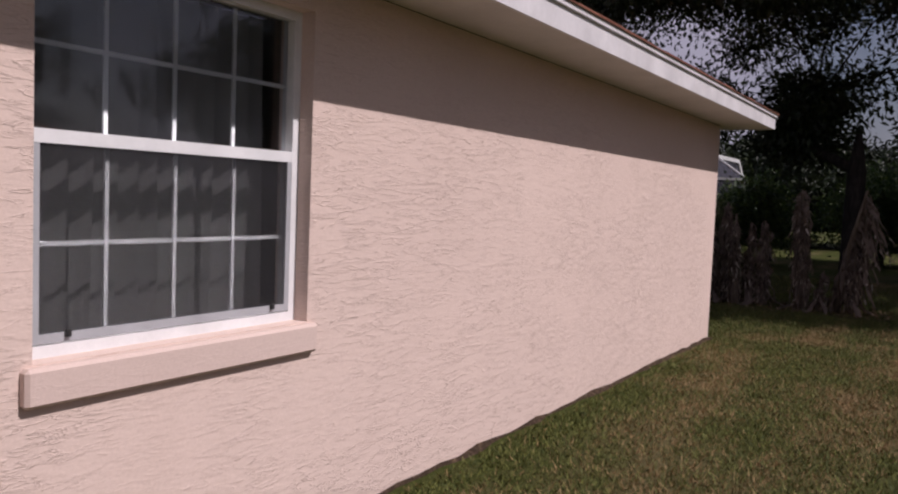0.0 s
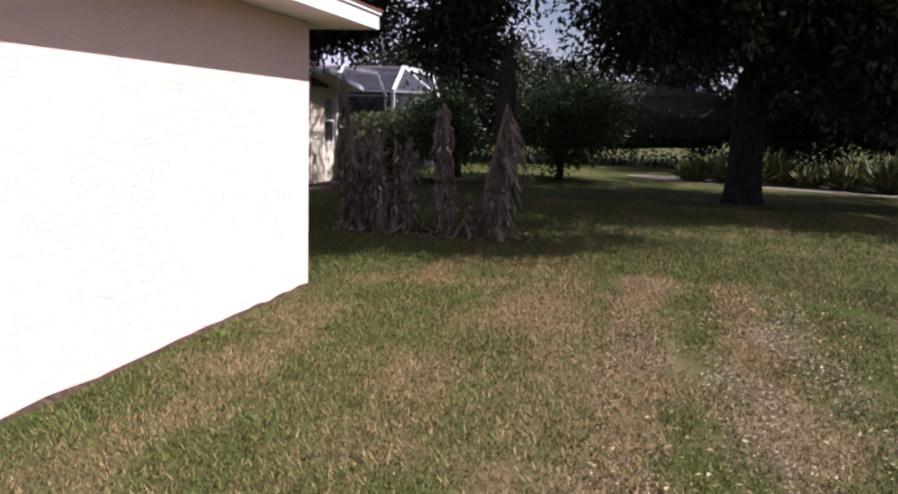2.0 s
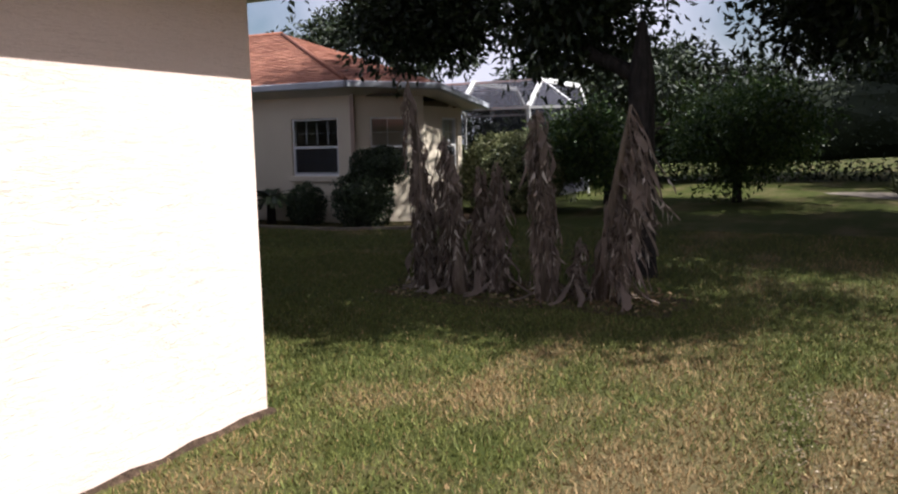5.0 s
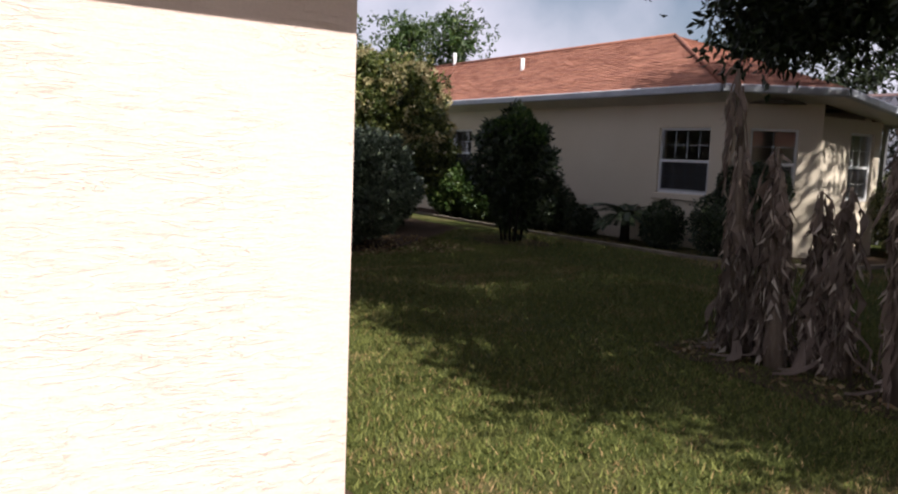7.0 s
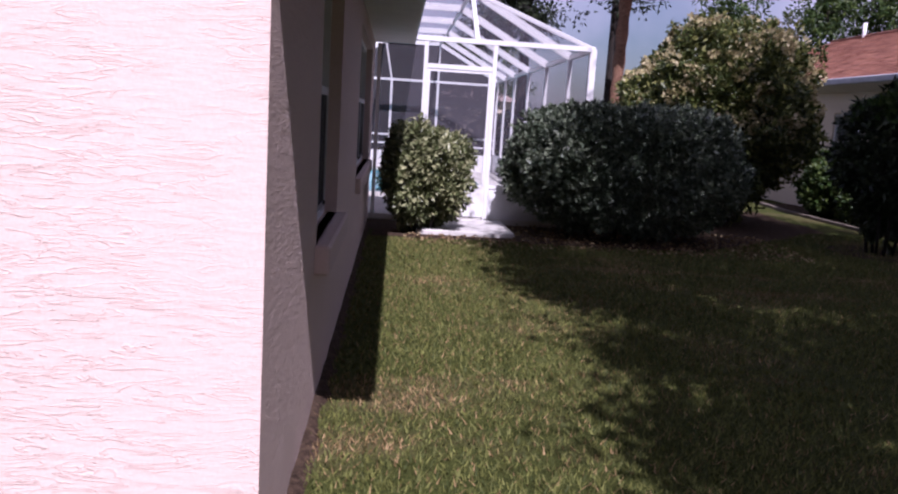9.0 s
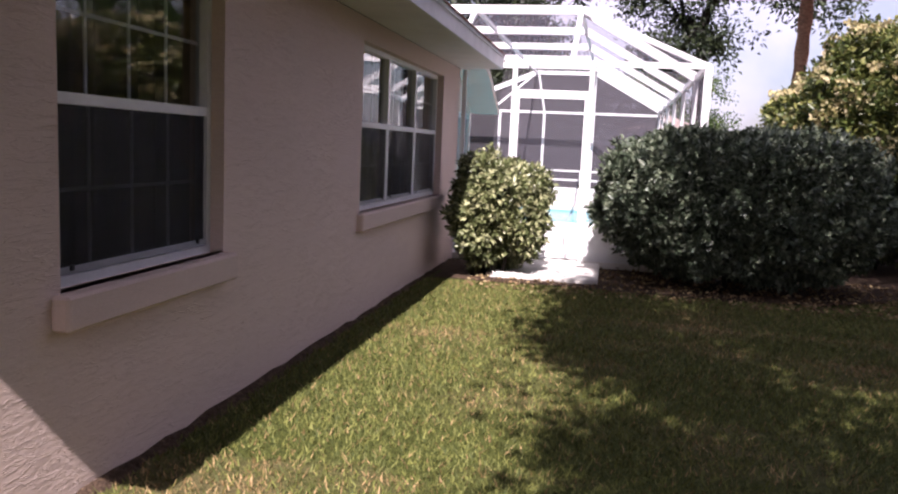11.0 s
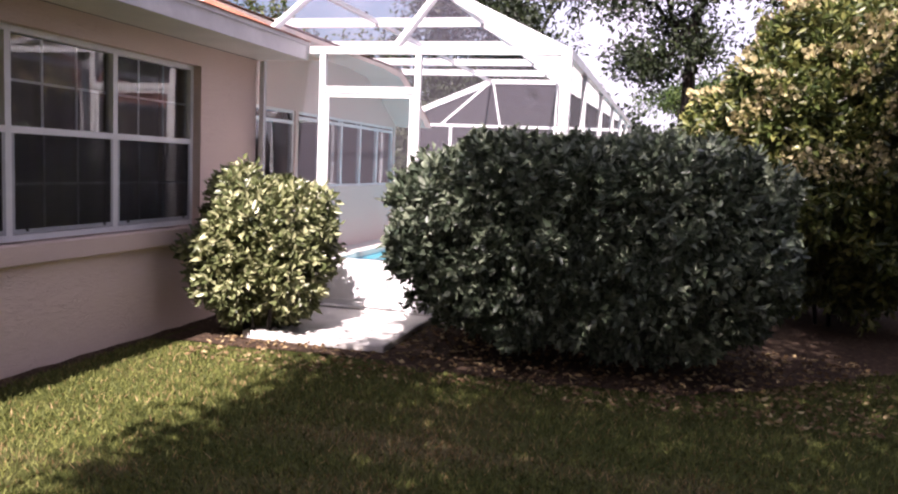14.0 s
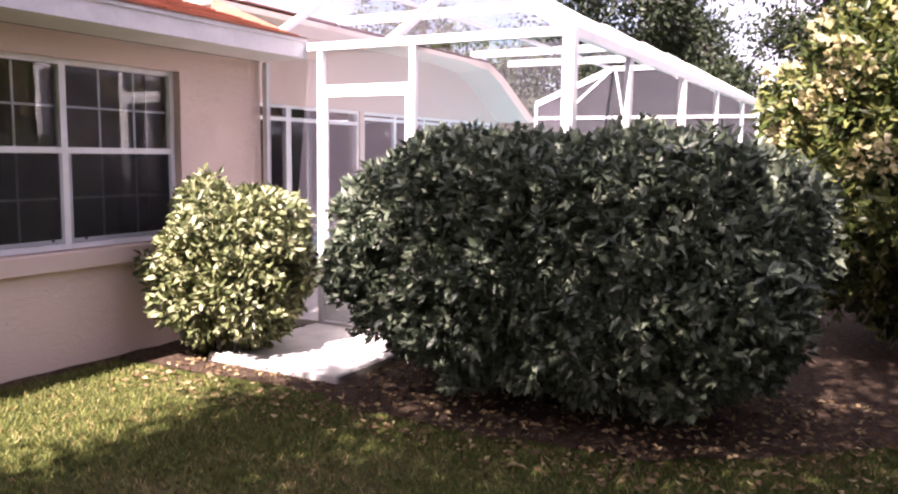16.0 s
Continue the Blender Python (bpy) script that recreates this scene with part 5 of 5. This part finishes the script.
tree("shade_tree", "leafy tree added out of view across the lawn", (25.0, 16.0), 0.3, 3.0, ring(25, 16, 3.0, 7.0, 0.4, 4.0, 18, 62, (1.3, 2.0)), 9000, OAK, 0.3, 62)


# ---- beds, litter and grass ----
def patch(name, pts, z, mat, label, category):
    bm = bmesh.new()
    bm.faces.new([bm.verts.new((x, y, z)) for x, y in pts])
    return structure(name, bm, mat, label, category)


rnd = random.Random(4)


def ragged(pts, j, n=6):
    out = []
    for (xa, ya), (xb, yb) in zip(pts, pts[1:] + pts[:1]):
        for i in range(n):
            f = i / n
            out.append((xa + (xb - xa) * f + rnd.uniform(-j, j), ya + (yb - ya) * f + rnd.uniform(-j, j)))
    return out


bm = bmesh.new()
foot = [((EX, y), (EX + rnd.uniform(0.0, 0.05), y + rnd.uniform(-0.05, 0.05))) for y in np.arange(-6, 10.9, 0.2)] + [((EX, NY), (EX + 0.08, NY + 0.08))] + [((x, NY), (x, NY + rnd.uniform(0.04, 0.1))) for x in np.arange(EX - 0.2, -12.9, -0.2)]
rows = [(bm.verts.new((*a, 0.022 + rnd.uniform(-0.014, 0.014))), bm.verts.new(((a[0] + b[0]) / 2, (a[1] + b[1]) / 2, 0.014 + rnd.uniform(-0.01, 0.01))), bm.verts.new((*b, -0.004))) for a, b in foot]
for r0, r1 in zip(rows, rows[1:]):
    for k in range(2):
        bm.faces.new((r0[k], r0[k + 1], r1[k + 1], r1[k])).smooth = True
structure("soil_strip", bm, MULCH, "raised bare brown soil along the foot of the wall", "soil")
patch("mulch_bed", ragged([(-13.0, 10.99), (-11.4, 11.1), (-11.5, 12.9), (-11.35, 13.6), (-11.45, 15.2), (-12.5, 16.3), (-14.2, 18.3), (-17.2, 18.6), (-17.0, 14.2), (-13.1, 14.2)], 0.08), 0.009, MULCH, "dark mulch bed with fallen leaves under the hedge", "flower bed")
patch("banana_bed", ragged([(-5.6, 14.4), (-4.2, 14.2), (-2.5, 14.3), (-2.4, 15.2), (-3.8, 15.6), (-5.6, 15.4)], 0.1), 0.007, MULCH, "brown litter under the dead banana plants", "flower bed")


def scatter(name, label, area, n, size, mat, z=0.015, clump=0.0):
    x0, x1, y0, y1 = area
    p = np.stack([RNG.uniform(x0, x1, n), RNG.uniform(y0, y1, n), RNG.uniform(z, z + 0.02, n)], 1)
    if clump:
        p = p[np.array([noise.noise(Vector((q[0] * clump, q[1] * clump * 0.43, 8.0))) for q in p]) > RNG.uniform(-0.15, 0.3, n)]
        n = len(p)
    d = RNG.normal(size=(n, 3)) * np.array([1, 1, 0.2])
    return tagged(new(name, leaf_mesh(name, p, d, size, size * 0.5, mat, 0.3)), label, "leaf litter", kind="stuff")


scatter("leaf_litter", "dry fallen leaves under the hedge", (-13.2, -11.0, 11.5, 16.6), 2400, 0.05, LITTER)
scatter("leaf_litter", "pale dry leaf scraps lying on the worn lawn", (-1.2, 3.2, 5.0, 12.4), 3400, 0.035, LITTER, 0.02)
scatter("leaf_litter", "pale straw scraps on the bare band of lawn", (-0.5, 0.45, 5.0, 12.2), 9000, 0.024, STRAW, 0.02, 2.1)
scatter("leaf_litter", "thin straw scraps in the worn wheel track", (-1.35, -0.7, 5.0, 12.6), 4200, 0.02, STRAW, 0.02, 2.6)
scatter("leaf_litter", "dry fallen banana scraps", (-5.5, -2.5, 14.3, 15.4), 300, 0.07, LITTER)


def turf(name, label, rects, per_m2, height, mat):
    """Blades of grass over rectangles of lawn, kept off the walls and beds."""
    allp = []
    for x0, x1, y0, y1 in rects:
        n = int((x1 - x0) * (y1 - y0) * per_m2)
        p = np.stack([RNG.uniform(x0, x1, n), RNG.uniform(y0, y1, n), np.zeros(n)], 1)
        allp.append(p)
    p = np.concatenate(allp)
    off = ((p[:, 0] < EX + 0.02) & (p[:, 1] < NY + 0.05)) | ((p[:, 0] < -11.4 - 0.95 * np.maximum(p[:, 1] - 15.2, 0)) & (p[:, 1] > 10.9) & (p[:, 1] < 18.6))
    thin = np.array([noise.noise(Vector((q[0] * 1.1, q[1] * 1.1, 3.0))) for q in p]) > RNG.uniform(-0.75, 0.5, len(p))
    p = p[~off & ~((~thin) & (RNG.uniform(0, 1, len(p)) < 0.55))]
    bare = np.array([noise.noise(Vector((q[0] * 2.1, q[1] * 0.9, 8.0))) for q in p])
    worn = (p[:, 0] > -0.75) & (p[:, 0] < 1.2) & (p[:, 1] < 12.2) & (p[:, 1] > 5) & (RNG.uniform(0, 1, len(p)) < 0.35 + 1.1 * bare)
    p = p[~worn]
    n = len(p)
    a = RNG.uniform(0, 2 * np.pi, n)
    lean = RNG.normal(size=(n, 2)) * 0.55
    h = height * RNG.uniform(0.5, 1.35, n)
    w = RNG.uniform(0.0026, 0.0054, n)
    s = np.stack([np.cos(a), np.sin(a), np.zeros(n)], 1) * w[:, None]
    tip = p + np.stack([lean[:, 0] * h, lean[:, 1] * h, h], 1)
    v = np.stack([p - s, p + s, tip], 1).reshape(-1, 3)
    f = np.arange(3 * n, dtype=np.int32)
    me = bpy.data.meshes.new(name)
    me.vertices.add(3 * n)
    me.vertices.foreach_set("co", v.ravel())
    me.loops.add(3 * n)
    me.loops.foreach_set("vertex_index", f)
    me.polygons.add(n)
    me.polygons.foreach_set("loop_start", np.arange(n, dtype=np.int32) * 3)
    me.update(calc_edges=True)
    me.materials.append(mat)
    return tagged(new(name, me), label, "grass", kind="stuff")


turf("grass", "short lawn grass, green with straw-coloured patches", [(-4.0, 3.0, 4.0, 13.0), (-13.2, -4.0, 11.0, 17.0), (-4.0, 1.0, 13.0, 15.0)], 4600, 0.03, BLADES)
turf("grass", "rougher lawn grass further off", [(-14.0, 6.0, 16.5, 21.0), (-4.0, 6.0, 15.0, 16.5), (1.0, 6.0, 11.0, 15.0)], 1300, 0.045, BLADES)


def reed(x, y, h, n, seed):
    ob = thing("ornamental_grass", "pale clump of tall ornamental grass in the far bed", "grass clump", (x, y, 0), "grass clumps in the far bed")
    p = np.array([x, y, 0]) + RNG.normal(size=(n, 3)) * np.array([0.15, 0.15, 0])
    p[:, 2] = 0
    d = RNG.normal(size=(n, 3)) * 0.45 + np.array([0, 0, 1.0])
    part("blades", leaf_mesh("blades", p, d, h, 0.014, REED), REED, ob)


for i, (x, y) in enumerate(((0.3, 29.6), (1.2, 29.4), (2.0, 29.2), (3.4, 28.8), (4.3, 28.5), (5.4, 28.0), (6.5, 27.6), (2.7, 29.4))):
    reed(x, y, 0.62 + 0.16 * (i % 3), 420, i)
patch("far_bed", ragged([(-2.0, 31.4), (0.0, 28.6), (4.0, 27.2), (9.0, 25.6), (9.5, 29.5), (0.5, 31.8)], 0.15, 4), 0.01, KERB, "pale gravel bed beyond the oak", "flower bed")
